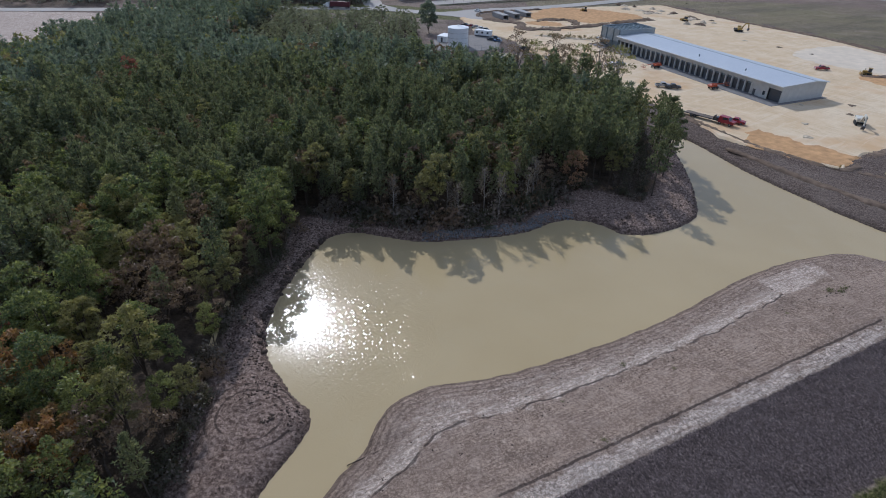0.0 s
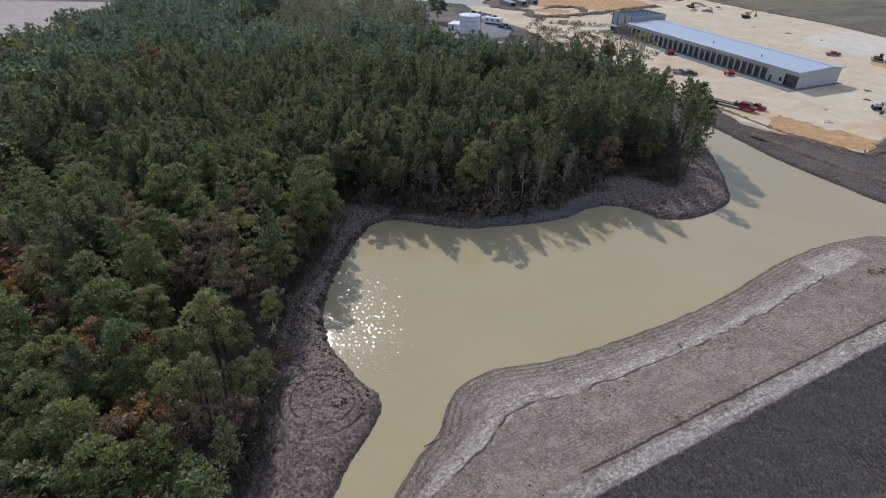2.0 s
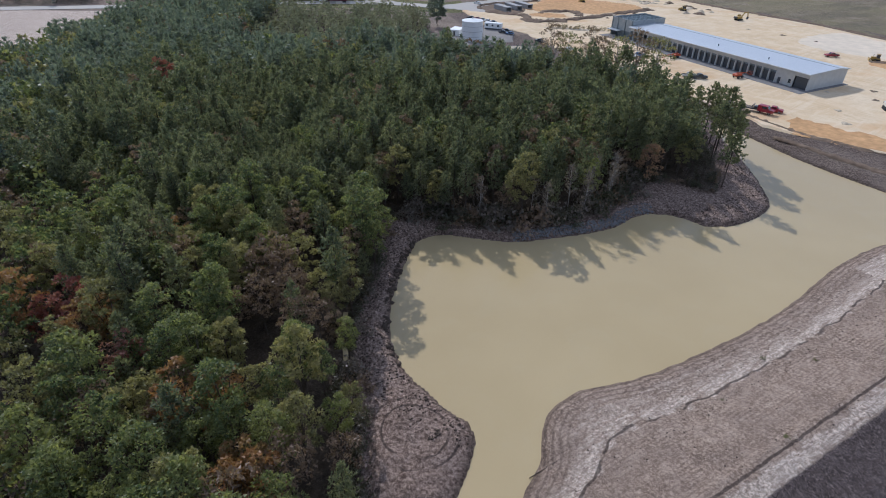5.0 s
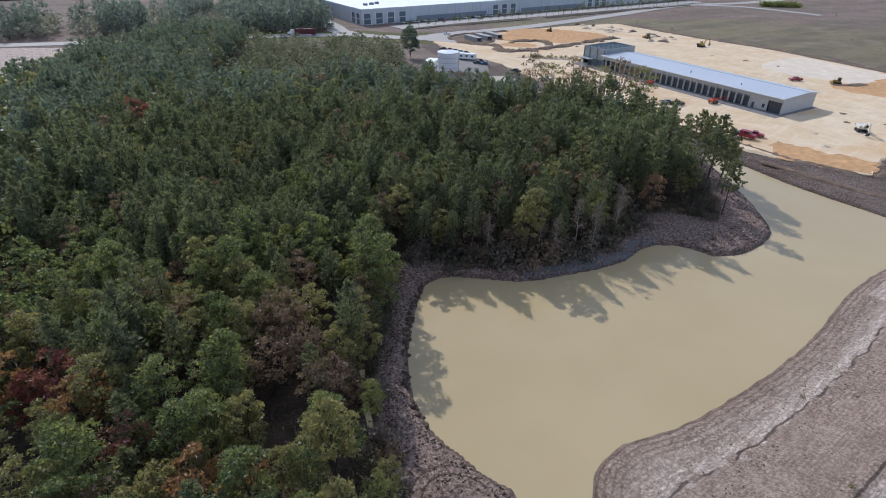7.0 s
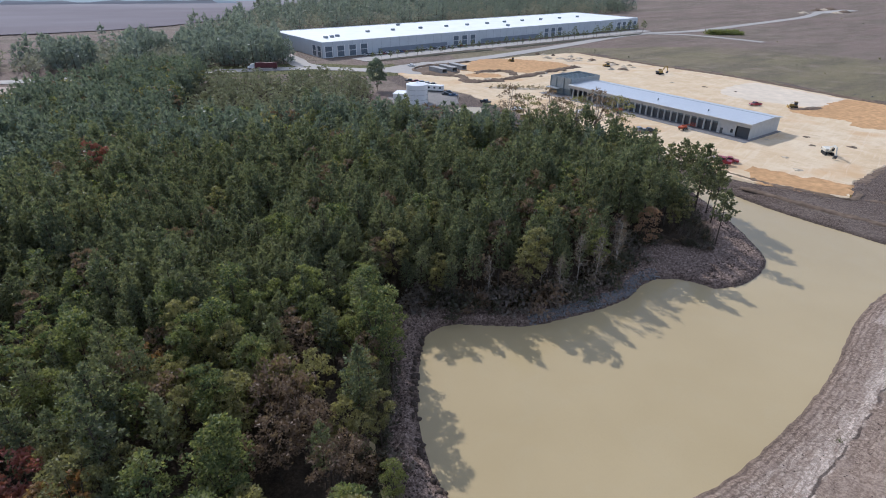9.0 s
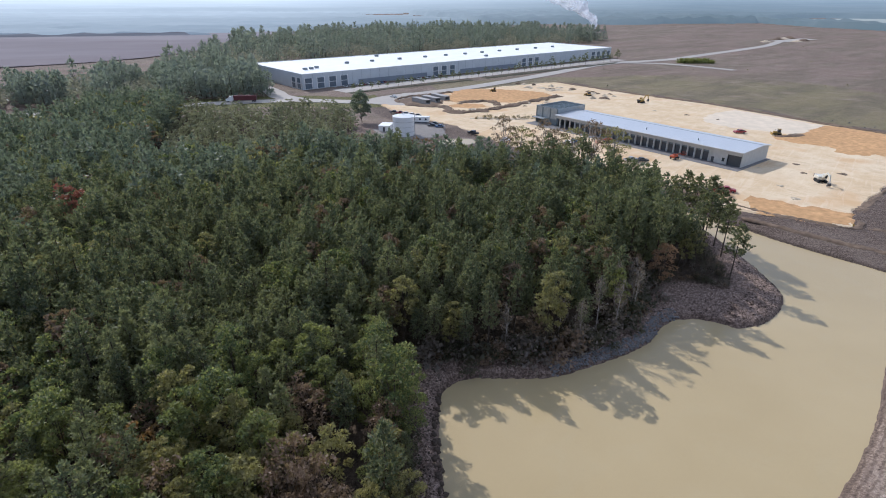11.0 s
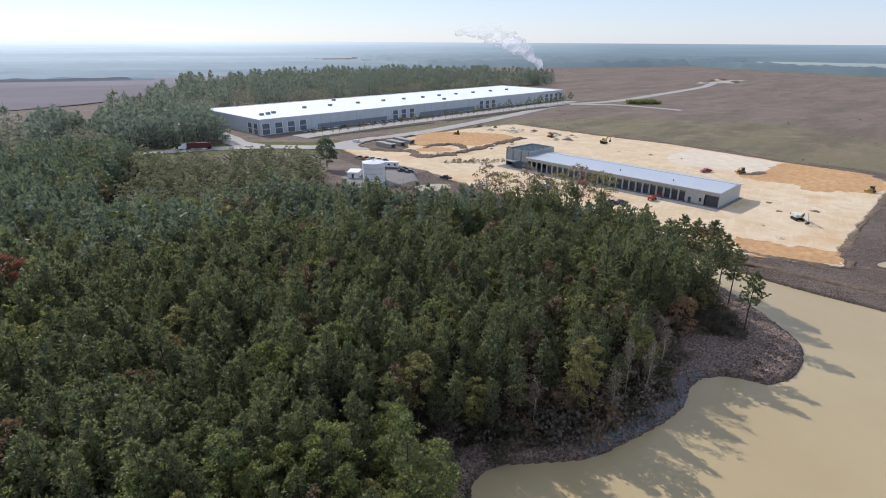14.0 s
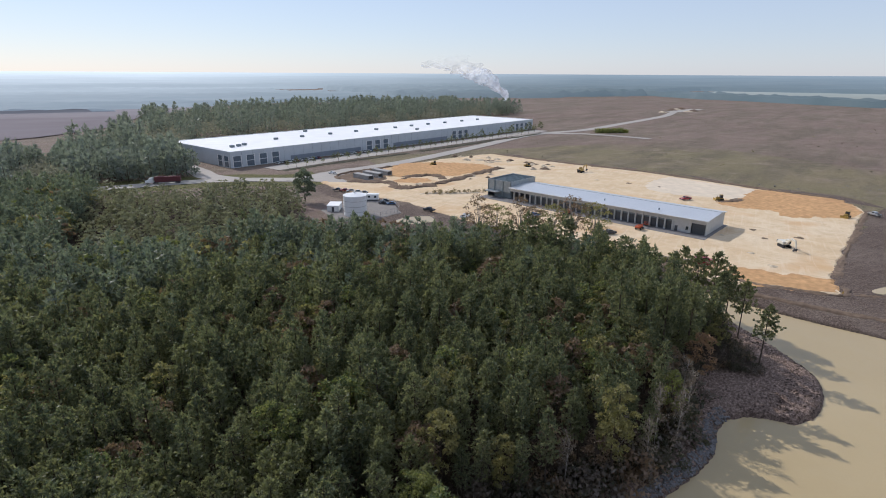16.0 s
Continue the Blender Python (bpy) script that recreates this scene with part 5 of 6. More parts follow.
def wheels(at, spots, r, w):
    """Tyres with rims at (x, y) under a vehicle."""
    tyre = rim = None
    for x, y in spots:
        m = pose(x, y, r)
        if tyre is None:
            bm = rod((-w / 2, 0, 0), (w / 2, 0, 0), r, seg=16)
            bmesh.ops.bevel(bm, geom=[e for e in bm.edges if abs(e.verts[0].co.x - e.verts[1].co.x) < 1e-5], offset=r * 0.12, segments=1, affect="EDGES")
            tyre = part("wheel", bm, RUBBER, at)
            tyre.matrix_basis = m
            rim = part("rim", rod((-w / 2 - 0.015, 0, 0), (w / 2 + 0.015, 0, 0), r * 0.55, seg=12), RIM, tyre)
        else:
            t = share("wheel", tyre.data, at, m)
            share("rim", rim.data, t)


def place(x, y, turn, z=PAD_Z + 0.01):
    return pose(x, y, z, 0, 0, turn)


def pickup(x, y, turn, paint, label, z=PAD_Z + 0.01):
    at = thing("pickup_truck", place(x, y, turn, z), label, "pickup truck")
    part("body", profile([(-2.85, 0.5), (2.75, 0.45), (2.85, 0.7), (2.8, 1.05), (1.35, 1.2), (-2.85, 1.2)], -0.98, 0.98), paint, at)
    part("cab", profile([(-0.95, 1.205), (1.3, 1.205), (0.65, 1.85), (-0.75, 1.88)], -0.86, 0.86), paint, at)
    part("windscreen", profile([(1.22, 1.24), (1.26, 1.26), (0.70, 1.81), (0.66, 1.80)], -0.78, 0.78), GLASS, at)
    for s in (-1, 1):
        part("side_window", box(s * 0.865 - 0.01, s * 0.865 + 0.01, -0.7, 0.7, 1.3, 1.72), GLASS, at)
        part("headlight", box(s * 0.75 - 0.17, s * 0.75 + 0.17, 2.8, 2.87, 0.75, 0.95), WHITE, at)
    part("bed_liner", box(-0.84, 0.84, -2.7, -1.0, 1.19, 1.215), RUBBER, at, "dark load bed")
    part("bumper", box(-0.95, 0.95, 2.82, 2.95, 0.45, 0.65, 0.03), RIM, at)
    wheels(at, ((-0.85, 1.8), (0.85, 1.8), (-0.85, -1.75), (0.85, -1.75)), 0.4, 0.27)


def saloon(x, y, turn, paint, label, z=PAD_Z + 0.01):
    at = thing("car", place(x, y, turn, z), label, "car", "parked cars")
    part("body", profile([(-2.25, 0.4), (2.2, 0.35), (2.3, 0.6), (1.9, 0.82), (-2.2, 0.9)], -0.88, 0.88), paint, at)
    part("cabin", profile([(-1.6, 0.9), (1.0, 0.83), (0.35, 1.38), (-0.95, 1.4)], -0.76, 0.76), GLASS, at)
    part("roof", profile([(-0.95, 1.405), (0.35, 1.385), (0.30, 1.44), (-0.9, 1.46)], -0.72, 0.72), paint, at)
    wheels(at, ((-0.78, 1.4), (0.78, 1.4), (-0.78, -1.35), (0.78, -1.35)), 0.32, 0.22)


def flatbed(x, y, turn):
    at = thing("flatbed_truck", place(x, y, turn), "dark red truck with a long empty flatbed trailer on sand", "truck")
    part("cab", profile([(3.3, 0.7), (8.2, 0.7), (8.3, 1.5), (6.7, 1.65), (6.2, 2.55), (3.4, 2.6)], -1.1, 1.1), RED_PAINT, at)
    part("windscreen", profile([(6.68, 1.7), (6.72, 1.72), (6.26, 2.48), (6.22, 2.46)], -0.95, 0.95), GLASS, at)
    for s in (-1, 1):
        part("side_window", box(s * 1.11 - 0.01, s * 1.11 + 0.01, 4.6, 6.1, 1.75, 2.4), GLASS, at)
    part("chassis", box(-0.45, 0.45, -7.6, 3.6, 0.65, 0.95), DARK_PAINT, at)
    part("deck", box(-1.2, 1.2, -8.0, 1.6, 0.96, 1.16, 0.02), WOOD_DECK, at, "bare timber trailer deck")
    for s in (-1, 1):
        part("deck_rail", box(s * 1.23 - 0.03, s * 1.23 + 0.03, -8.0, 1.6, 0.9, 1.2), DARK_PAINT, at)
    part("headboard", box(-1.2, 1.2, 1.62, 1.75, 0.9, 2.2), DARK_PAINT, at)
    part("toolbox", box(-1.0, 1.0, 2.2, 3.1, 0.95, 1.9, 0.04), DARK_PAINT, at)
    part("ramp", profile([(-9.6, 0.12), (-8.02, 0.95), (-8.02, 1.1), (-9.6, 0.2)], -1.1, 1.1), DARK_PAINT, at)
    wheels(at, ((-0.95, 7.1), (0.95, 7.1), (-0.95, 3.9), (0.95, 3.9), (-0.95, -4.5), (0.95, -4.5), (-0.95, -5.6), (0.95, -5.6)), 0.48, 0.3)


def boom_lift(x, y, turn, label):
    at = thing("boom_lift", place(x, y, turn), label, "boom lift", "lifts on the building site")
    part("chassis", box(-1.0, 1.0, -1.5, 1.5, 0.5, 0.95, 0.08), DARK_PAINT, at)
    part("turret", box(-0.95, 0.95, -1.9, 0.9, 0.98, 1.85, 0.12), ORANGE_PAINT, at)
    part("counterweight", box(-1.0, 1.0, -2.4, -1.85, 0.95, 1.7, 0.1), ORANGE_PAINT, at)
    part("boom", rod((0.1, -1.4, 2.0), (0.1, 4.6, 1.55), 0.24, 0.16, 6), ORANGE_PAINT, at)
    part("jib", rod((0.1, 4.6, 1.5), (0.1, 5.9, 1.1), 0.1, 0.09, 6), DARK_PAINT, at)
    bm = bmesh.new()
    for cx in (-0.8, 1.0):
        for cy in (5.9, 6.9):
            rod((cx, cy, 0.75), (cx, cy, 1.85), 0.04, bm=bm, seg=5)
    for zc in (0.78, 1.35, 1.85):
        for a, b in (((-0.8, 5.9), (1.0, 5.9)), ((-0.8, 6.9), (1.0, 6.9)), ((-0.8, 5.9), (-0.8, 6.9)), ((1.0, 5.9), (1.0, 6.9))):
            rod((*a, zc), (*b, zc), 0.035, bm=bm, seg=5)
    box(-0.8, 1.0, 5.9, 6.9, 0.70, 0.76, bm=bm)
    part("basket", bm, ORANGE_PAINT, at)
    wheels(at, ((-1.05, 1.1), (1.05, 1.1), (-1.05, -1.1), (1.05, -1.1)), 0.5, 0.34)


def tracks(at, gap, length, r, w):
    for s in (-1, 1):
        bm = profile([(-length / 2 + r * 0.4, 0), (length / 2 - r * 0.4, 0), (length / 2, r * 0.8), (length / 2 - r * 0.3, r * 1.8), (-length / 2 + r * 0.3, r * 1.8), (-length / 2, r * 0.8)], s * gap - w / 2, s * gap + w / 2)
        part("track", bm, RUBBER, at, "dark steel crawler track")


def excavator(x, y, turn, paint, label):
    at = thing("excavator", place(x, y, turn), label, "excavator")
    tracks(at, 1.15, 4.0, 0.5, 0.6)
    part("undercarriage", rod((0, 0, 0.5), (0, 0, 1.05), 0.9, seg=14), DARK_PAINT, at)
    part("house", box(-1.35, 1.35, -2.5, 1.2, 1.05, 2.2, 0.12), paint, at)
    part("counterweight", box(-1.3, 1.3, -3.0, -2.45, 1.1, 2.1, 0.15), DARK_PAINT, at)
    cab = part("cab", box(-1.3, -0.3, -0.3, 1.5, 1.35, 3.0, 0.1), paint, at)
    part("cab_glass", box(-1.22, -0.38, 1.49, 1.54, 1.7, 2.85), GLASS, cab)
    part("cab_glass", box(-1.33, -1.29, 0.0, 1.3, 1.95, 2.8), GLASS, cab)
    part("boom", profile([(0.9, 1.6), (1.3, 2.2), (3.6, 4.4), (6.0, 3.9), (6.0, 3.5), (3.7, 3.75), (1.5, 1.4)], 0.0, 0.45), paint, at)
    part("stick", profile([(5.5, 4.2), (5.9, 4.4), (6.9, 1.6), (6.55, 1.4)], 0.06, 0.40), paint, at)
    part("ram", rod((0.22, 2.0, 1.9), (0.22, 3.6, 3.7), 0.09), RIM, at)
    part("bucket", profile([(6.4, 1.5), (7.1, 1.4), (6.9, 0.5), (6.2, 0.2), (5.8, 0.6), (6.3, 0.75)], -0.25, 0.7), DARK_PAINT, at)


def dozer(x, y, turn, label, paint):
    at = thing("bulldozer", place(x, y, turn), label, "bulldozer")
    tracks(at, 0.95, 3.2, 0.48, 0.5)
    part("hood", box(-0.55, 0.55, 0.2, 2.0, 0.7, 1.7, 0.08), paint, at)
    part("deck", box(-0.9, 0.9, -1.5, 0.2, 0.75, 1.2, 0.05), paint, at)
    cab = part("cab", box(-0.75, 0.75, -1.1, 0.15, 1.2, 2.7, 0.08), DARK_PAINT, at)
    part("cab_roof", box(-0.9, 0.9, -1.3, 0.3, 2.71, 2.83, 0.03), paint, cab)
    part("blade", profile([(2.5, 0.05), (2.75, 0.1), (2.6, 0.6), (2.75, 1.15), (2.6, 1.2), (2.4, 0.6)], -1.55, 1.55), paint, at)
    for s in (-1, 1):
        part("push_arm", box(s * 1.3 - 0.08, s * 1.3 + 0.08, 0.2, 2.5, 0.4, 0.6), paint, at)
    part("exhaust", rod((0.3, 1.2, 1.7), (0.3, 1.2, 2.5), 0.06), RUBBER, at)


def semi(x, y, turn, z):
    at = thing("semi_truck", place(x, y, turn, z), "white tractor unit with a dark red trailer on the road", "truck")
    part("cab", profile([(5.2, 0.8), (9.4, 0.8), (9.5, 1.8), (8.0, 2.1), (7.5, 3.2), (5.4, 3.6)], -1.2, 1.2), WHITE, at)
    part("windscreen", profile([(7.98, 2.15), (8.03, 2.17), (7.57, 3.1), (7.52, 3.08)], -1.0, 1.0), GLASS, at)
    part("trailer", box(-1.28, 1.28, -8.5, 4.7, 1.1, 3.9, 0.05), plain("maroon_paint", (0.13, 0.035, 0.04), 0.5), at)
    part("trailer_frame", box(-0.6, 0.6, -8.3, 6.0, 0.8, 1.1), DARK_PAINT, at)
    wheels(at, [(s * 1.05, q) for s in (-1, 1) for q in (8.4, 5.0, 3.8, -6.2, -7.4)], 0.5, 0.32)


flatbed(87.6, 172.2, -138)
pickup(95.2, 169.6, -128, RED_PAINT, "red pickup truck parked on the sand")
pickup(85.6, 210.6, -95, SILVER_PAINT, "silver pickup truck parked on the sand")
pickup(88.8, 208.6, -95, DARK_PAINT, "dark pickup truck parked on the sand")
pickup(49.4, 253.4, -65, WHITE, "white pickup truck parked on the sand")
pickup(74.0, 241.5, -70, WHITE, "white pickup truck beside the unfinished building")
pickup(77.5, 243.0, -70, BLUE_PAINT, "blue pickup truck beside the unfinished building")
pickup(39.8, 270.5, 30, DARK_PAINT, "dark pickup truck driving on the sandy track")
boom_lift(104.6, 209.0, -68, "orange-red boom lift lowered beside the open bays")
boom_lift(92.6, 240.0, 110, "orange-red boom lift folded in front of the bays")
pickup(165.0, 240.5, 80, RED_PAINT, "red crew truck on the pale graded sand")
dozer(180.0, 233.0, 60, "small yellow bulldozer beside an earth heap", YELLOW_PAINT)
excavator(135.6, 170.0, 155, CREAM_PAINT, "cream-white excavator standing on the graded sand")
dozer(201.6, 186.5, 100, "dusty yellow bulldozer at the pad's edge", YELLOW_PAINT)
pickup(217.5, 184.0, -20, SILVER_PAINT, "silver pickup truck on dark mud beside the pad", FIELD_Z + 0.15)
dozer(94.6, 388.0, 75, "yellow earth mover on the orange fill", YELLOW_PAINT)
dozer(149.2, 356.0, 20, "yellow earth mover among pale spoil heaps", YELLOW_PAINT)
excavator(168.0, 325.0, -70, YELLOW_PAINT, "yellow excavator working on the far side of the pad")
pickup(23.4, 380.6, 30, WHITE, "white truck turning in from the access road", FIELD_Z + 0.13)
semi(-69.0, 388.5, 82, FIELD_Z + 0.13)
for i, (x, y, p) in enumerate(((13.5, 331, DARK_PAINT), (16.5, 328, RED_PAINT), (19.0, 325, SILVER_PAINT), (21.5, 321.5, WHITE), (24.0, 318, DARK_PAINT), (27.5, 296, DARK_PAINT), (25.5, 292, DARK_PAINT), (28.5, 289, BLUE_PAINT))):
    saloon(x, y, 60 + 7 * (i % 3), p, "parked car beside the tank yard", PAD_Z + 0.01)


def sheet(name, line, z, mat, label, category, kind="structure"):
    """A thin worked layer lying on the ground."""
    poly = curve(line, True, 1.5)
    poly = poly + np.stack((bumps(poly[:, 0], poly[:, 1], 7, 3, 21), bumps(poly[:, 0], poly[:, 1], 7, 4, 22)), 1) * 0.9
    return flat(name, poly, z, 0.25, mat, label, category)


def ridge(name, line, width, tall, mat, label, seed=0, z=PAD_Z, category="earth bank", kind=""):
    """A lumpy bank of dug earth along a line."""
    p = curve(line, False, 1.2)
    d = np.gradient(p, axis=0)
    d /= np.linalg.norm(d, axis=1)[:, None]
    n = np.stack((-d[:, 1], d[:, 0]), 1)
    k = np.linspace(-1, 1, 11)
    end = np.minimum(np.arange(len(p)), np.arange(len(p))[::-1]) / 4.0
    r = np.random.RandomState(seed)
    wob = width * (1 + 0.35 * bumps(p[:, 0], p[:, 1], 12, 3, seed + 5))
    v = []
    for i in range(len(p)):
        for q in k:
            x, y = p[i] + n[i] * q * wob[i] / 2
            h = (1 - q * q) * tall * min(1, end[i]) * (0.55 + 0.45 * r.uniform()) + (0.0 if abs(q) < 1 else -0.4)
            v.append((x, y, z - 0.05 + h + 0.2 * tall * r.normal() * (abs(q) < 0.95)))
    m = len(k)
    i = (np.arange(len(p) - 1)[:, None] * m + np.arange(m - 1)[None, :]).ravel()
    me = tris(name, np.array(v), np.stack((i, i + 1, i + m + 1, i + m), 1)[:, ::-1], [mat])
    return tagged(new(name, me), label, category, kind=kind)


def heap(x, y, r0, tall, mat, label, seed, z=PAD_Z, category="soil heap", group=""):
    """A loose heap of tipped material."""
    r = np.random.RandomState(seed)
    rings, seg = 7, 18
    v = [(0, 0, tall)]
    for i in range(1, rings + 1):
        for s in range(seg):
            a = s * 6.2832 / seg
            q = r0 * i / rings * (1 + 0.22 * math.sin(3 * a + seed) + 0.1 * r.normal())
            v.append((math.cos(a) * q, math.sin(a) * q, (tall * (1 - (i / rings) ** 1.3) * (1 + 0.18 * r.normal())) if i < rings else -0.3))
    f = [(0, 1 + s, 1 + (s + 1) % seg) for s in range(seg)]
    for i in range(rings - 1):
        for s in range(seg):
            a, b = 1 + i * seg + s, 1 + i * seg + (s + 1) % seg
            f += [(a, a + seg, b + seg), (a, b + seg, b)]
    ob = new("mound", tris("mound", np.array(v), np.array(f), [mat], smooth=True))
    ob.matrix_basis = pose(x, y, z)
    return tagged(ob, label, category, group)


sheet("pavement", [(52, 362), (60, 378), (80, 402), (117, 386), (127, 363), (110, 354), (90, 346), (76, 353), (62, 353)], PAD_Z + 0.09, FILL, "bright orange clay fill levelled for a foundation", "graded fill")
sheet("pavement", [(50, 344), (59, 349), (71, 343), (67, 334), (56, 336)], PAD_Z + 0.08, FILL, "small orange clay basin ringed by spoil", "graded fill")
sheet("pavement", [(26, 356), (24, 368), (33, 379), (50, 383), (58, 377), (51, 362), (46, 350), (38, 347)], PAD_Z + 0.06, SPOIL, "dark brown disturbed soil under concrete boxes", "graded fill")
sheet("pavement", [(91, 151.5), (96, 161), (101, 162.5), (108, 152), (117, 143.5), (112, 138), (106.5, 136), (98, 144)], PAD_Z + 0.07, FILL, "orange clay slope at the pad's lower edge", "graded fill")
sheet("pavement", [(178.5, 233), (193, 231.5), (218, 242.5), (226, 236), (232, 221), (236, 211), (224, 194.5), (205, 186), (190, 192), (178, 199), (184, 208), (173, 221)], PAD_Z + 0.05, FILL, "orange clay spread over the pad's east end", "graded fill")
PALE_SAND = plain("pale_sand", (0.70, 0.59, 0.45), 0.95, 0, 0.25, 0.14, 0.3, 0.1)
sheet("pavement", [(168, 258), (169.5, 271), (182, 281), (196, 288), (208, 288), (212, 268), (218, 243.5), (205, 237.5), (192.5, 232.5), (180, 242)], PAD_Z + 0.045, PALE_SAND, "smooth pale crushed stone spread on the pad", "graded fill")
ridge("earth_bank", [(26, 357), (33, 347), (46, 340), (45, 325), (56, 322), (70, 327), (90, 337), (110, 349), (131, 360)], 6.5, 1.1, SPOIL, "ring of dark dug earth round the orange fill", 1)
ridge("earth_bank", [(58, 354), (68, 352), (76, 352), (80, 344), (78, 337)], 4.5, 1.2, SPOIL, "lumpy dark earth between two orange basins", 2)
ridge("earth_bank", [(24, 360), (23, 370), (33, 381), (52, 386), (66, 394)], 3.5, 0.9, SPOIL, "low dark earth bank beside the access road", 3)
ridge("earth_bank", [(50, 306), (60, 303), (72, 298), (80, 297)], 4.0, 0.6, RUBBLE, "low row of tan spoil west of the building", 4)
ridge("earth_bank", [(176, 231), (184, 229), (193, 231)], 4.5, 0.7, SPOIL, "pushed-up brown earth beside the bulldozer", 6)
ridge("earth_bank", [(78, 184), (85, 167), (92, 151), (100, 141), (107, 133.5), (116, 138)], 2.6, 0.7, SPOIL, "dark earth lip along the pad's edge", 7, FIELD_Z)
ridge("earth_bank", [(84, 150), (96, 127), (106, 112), (122, 92)], 2.2, 0.5, SPOIL, "long dark furrow along the mud bank", 8, 1.95)
ridge("earth_bank", [(109, 134), (116, 128), (124, 115), (132, 104)], 2.2, 0.5, SPOIL, "dark furrow branching across the mud", 9, 2.1)
ridge("earth_bank", [(158, 420), (182, 360), (207, 311), (226, 246), (238, 212)], 5.0, 0.9, SPOIL, "dark earth bank along the pad's far edge", 10, FIELD_Z)
ridge("earth_bank", [(120, 143), (150, 157), (190, 175), (226, 191)], 3.2, 0.5, SPOIL, "dark ragged earth along the pad's edge", 12, FIELD_Z)
rh = np.random.RandomState(77)
for i in range(26):
    u = rh.uniform()
    heap(128 + 34 * u + rh.normal() * 6, 416 - 68 * u + rh.normal() * 7, rh.uniform(1.5, 4.0), rh.uniform(0.5, 1.5), RUBBLE if i % 3 else SPOIL, "loose pale spoil heap at the pad's far side", 100 + i, PAD_Z, "soil heap", "spoil heaps at the far side")
for i in range(12):
    heap(56 + rh.uniform(0, 66), 326 + rh.uniform(0, 24), rh.uniform(0.8, 2.0), rh.uniform(0.4, 1.0), SPOIL if i % 2 else RUBBLE, "small dark heap of dug earth", 200 + i, PAD_Z, "soil heap", "small earth heaps")
for i, (x, y) in enumerate(((139, 180), (128, 190), (152, 175), (118, 170), (146, 190), (112, 158), (170, 285), (160, 300), (178, 270))):
    heap(x, y, rh.uniform(0.9, 1.8), 0.3, RUBBLE if i % 2 else SPOIL, "low scrape of loose soil on the sand", 300 + i, PAD_Z, "soil heap", "scrapes of loose soil")


def culvert(x, y, turn):
    at = thing("concrete_culvert", place(x, y, turn, PAD_Z + 0.07), "pale precast concrete box section lying on dark soil", "concrete box", "precast boxes by the road")
    bm = bmesh.new()
    box(-7, 7, -1.9, -1.55, 0, 2.3, 0.03, bm)
    box(-7, 7, 1.55, 1.9, 0, 2.3, 0.03, bm)
    part("side_walls", bm, CONCRETE, at)
    part("lid", box(-7.1, 7.1, -2.0, 2.0, 2.31, 2.6, 0.04), CONCRETE, at)
    part("floor", box(-7, 7, -1.54, 1.54, 0, 0.25), CONCRETE, at)
    # added dark panel across the bore, making its open ends look shaded
    part("inner_wall", box(-0.15, 0.15, -1.54, 1.54, 0.26, 2.3), DARK, at)


for x, y in ((36, 358), (43.5, 363), (51, 368)):
    culvert(x, y, -67)


YARD = plain("yard_gravel", (0.26, 0.235, 0.21), 0.95, 0, 2.0, 0.35, 0.3)


def tank_yard():
    flat("pavement", np.array([(-4, 292), (-2, 270), (7, 265), (27, 273), (31, 296), (16, 305)], float), PAD_Z + 0.02, 0.5, YARD, "grey gravel yard round the white tank", "yard")
    at = thing("pump_house", pose(1.8, 290, PAD_Z + 0.02, 0, 0, -25), "low white flat-roofed shed behind the tank", "shed")
    part("wall", box(-2.6, 2.6, -4.0, 4.0, 0, 2.6, 0.03), WHITE, at)
    part("roof", box(-2.8, 2.8, -4.2, 4.2, 2.61, 2.8, 0.04), WHITE_ROOF, at)
    part("door", box(-0.5, 0.5, -4.06, -3.99, 0.05, 2.1), DARK, at)
    t = thing("site_trailer", pose(22, 302, PAD_Z + 0.03, 0, 0, 63), "white mobile office trailer beside the tank yard", "trailer")
    part("body", box(-1.5, 1.5, -4.5, 4.5, 0.6, 3.1, 0.05), WHITE, t)
    part("roof", box(-1.55, 1.55, -4.55, 4.55, 3.11, 3.2), WHITE_ROOF, t)
    for yy in (-3, 0, 3):
        part("window", box(-1.53, -1.49, yy - 0.5, yy + 0.5, 1.6, 2.5), GLASS, t)
    part("skirt", box(-1.3, 1.3, -4.2, 4.2, 0, 0.6), DARK, t)
    f = thing("fence", pose(0, 0, 0), "thin grey chain-link fence posts round the tank yard", "fence")
    line = curve([(-3, 272), (6, 266), (26, 274), (30, 290)], False, 2.5)
    post = None
    for x, y in line:
        if post is None:
            post = part("post", rod((0, 0, 0), (0, 0, 2.4), 0.06, seg=6), RIM, f)
            post.matrix_basis = pose(x, y, PAD_Z - 0.1)
        else:
            share("post", post.data, f, pose(x, y, PAD_Z - 0.1))
    for zz in (1.0, 2.3):
        bm = bmesh.new()
        for a, b in zip(line, line[1:]):
            rod((*a, PAD_Z + zz), (*b, PAD_Z + zz), 0.03, seg=4, bm=bm)
        part("rail", bm, RIM, f)


tank_yard()
sheet("road", [(-4, 372), (10, 362), (20, 352), (30, 356), (27, 372), (44, 386), (40, 396), (24, 390)], FIELD_Z + 0.33, ROAD, "wide pale paved road junction", "road")
e = np.arange(40) * 2 * math.pi / 40
flat("water", np.stack((29 + 9 * np.cos(e) * (1 + 0.1 * np.sin(3 * e)), 258 + 6 * np.sin(e)), 1), FIELD_Z + 0.32, 0, WATER, "small grey-green pool beside the tank yard", "water")
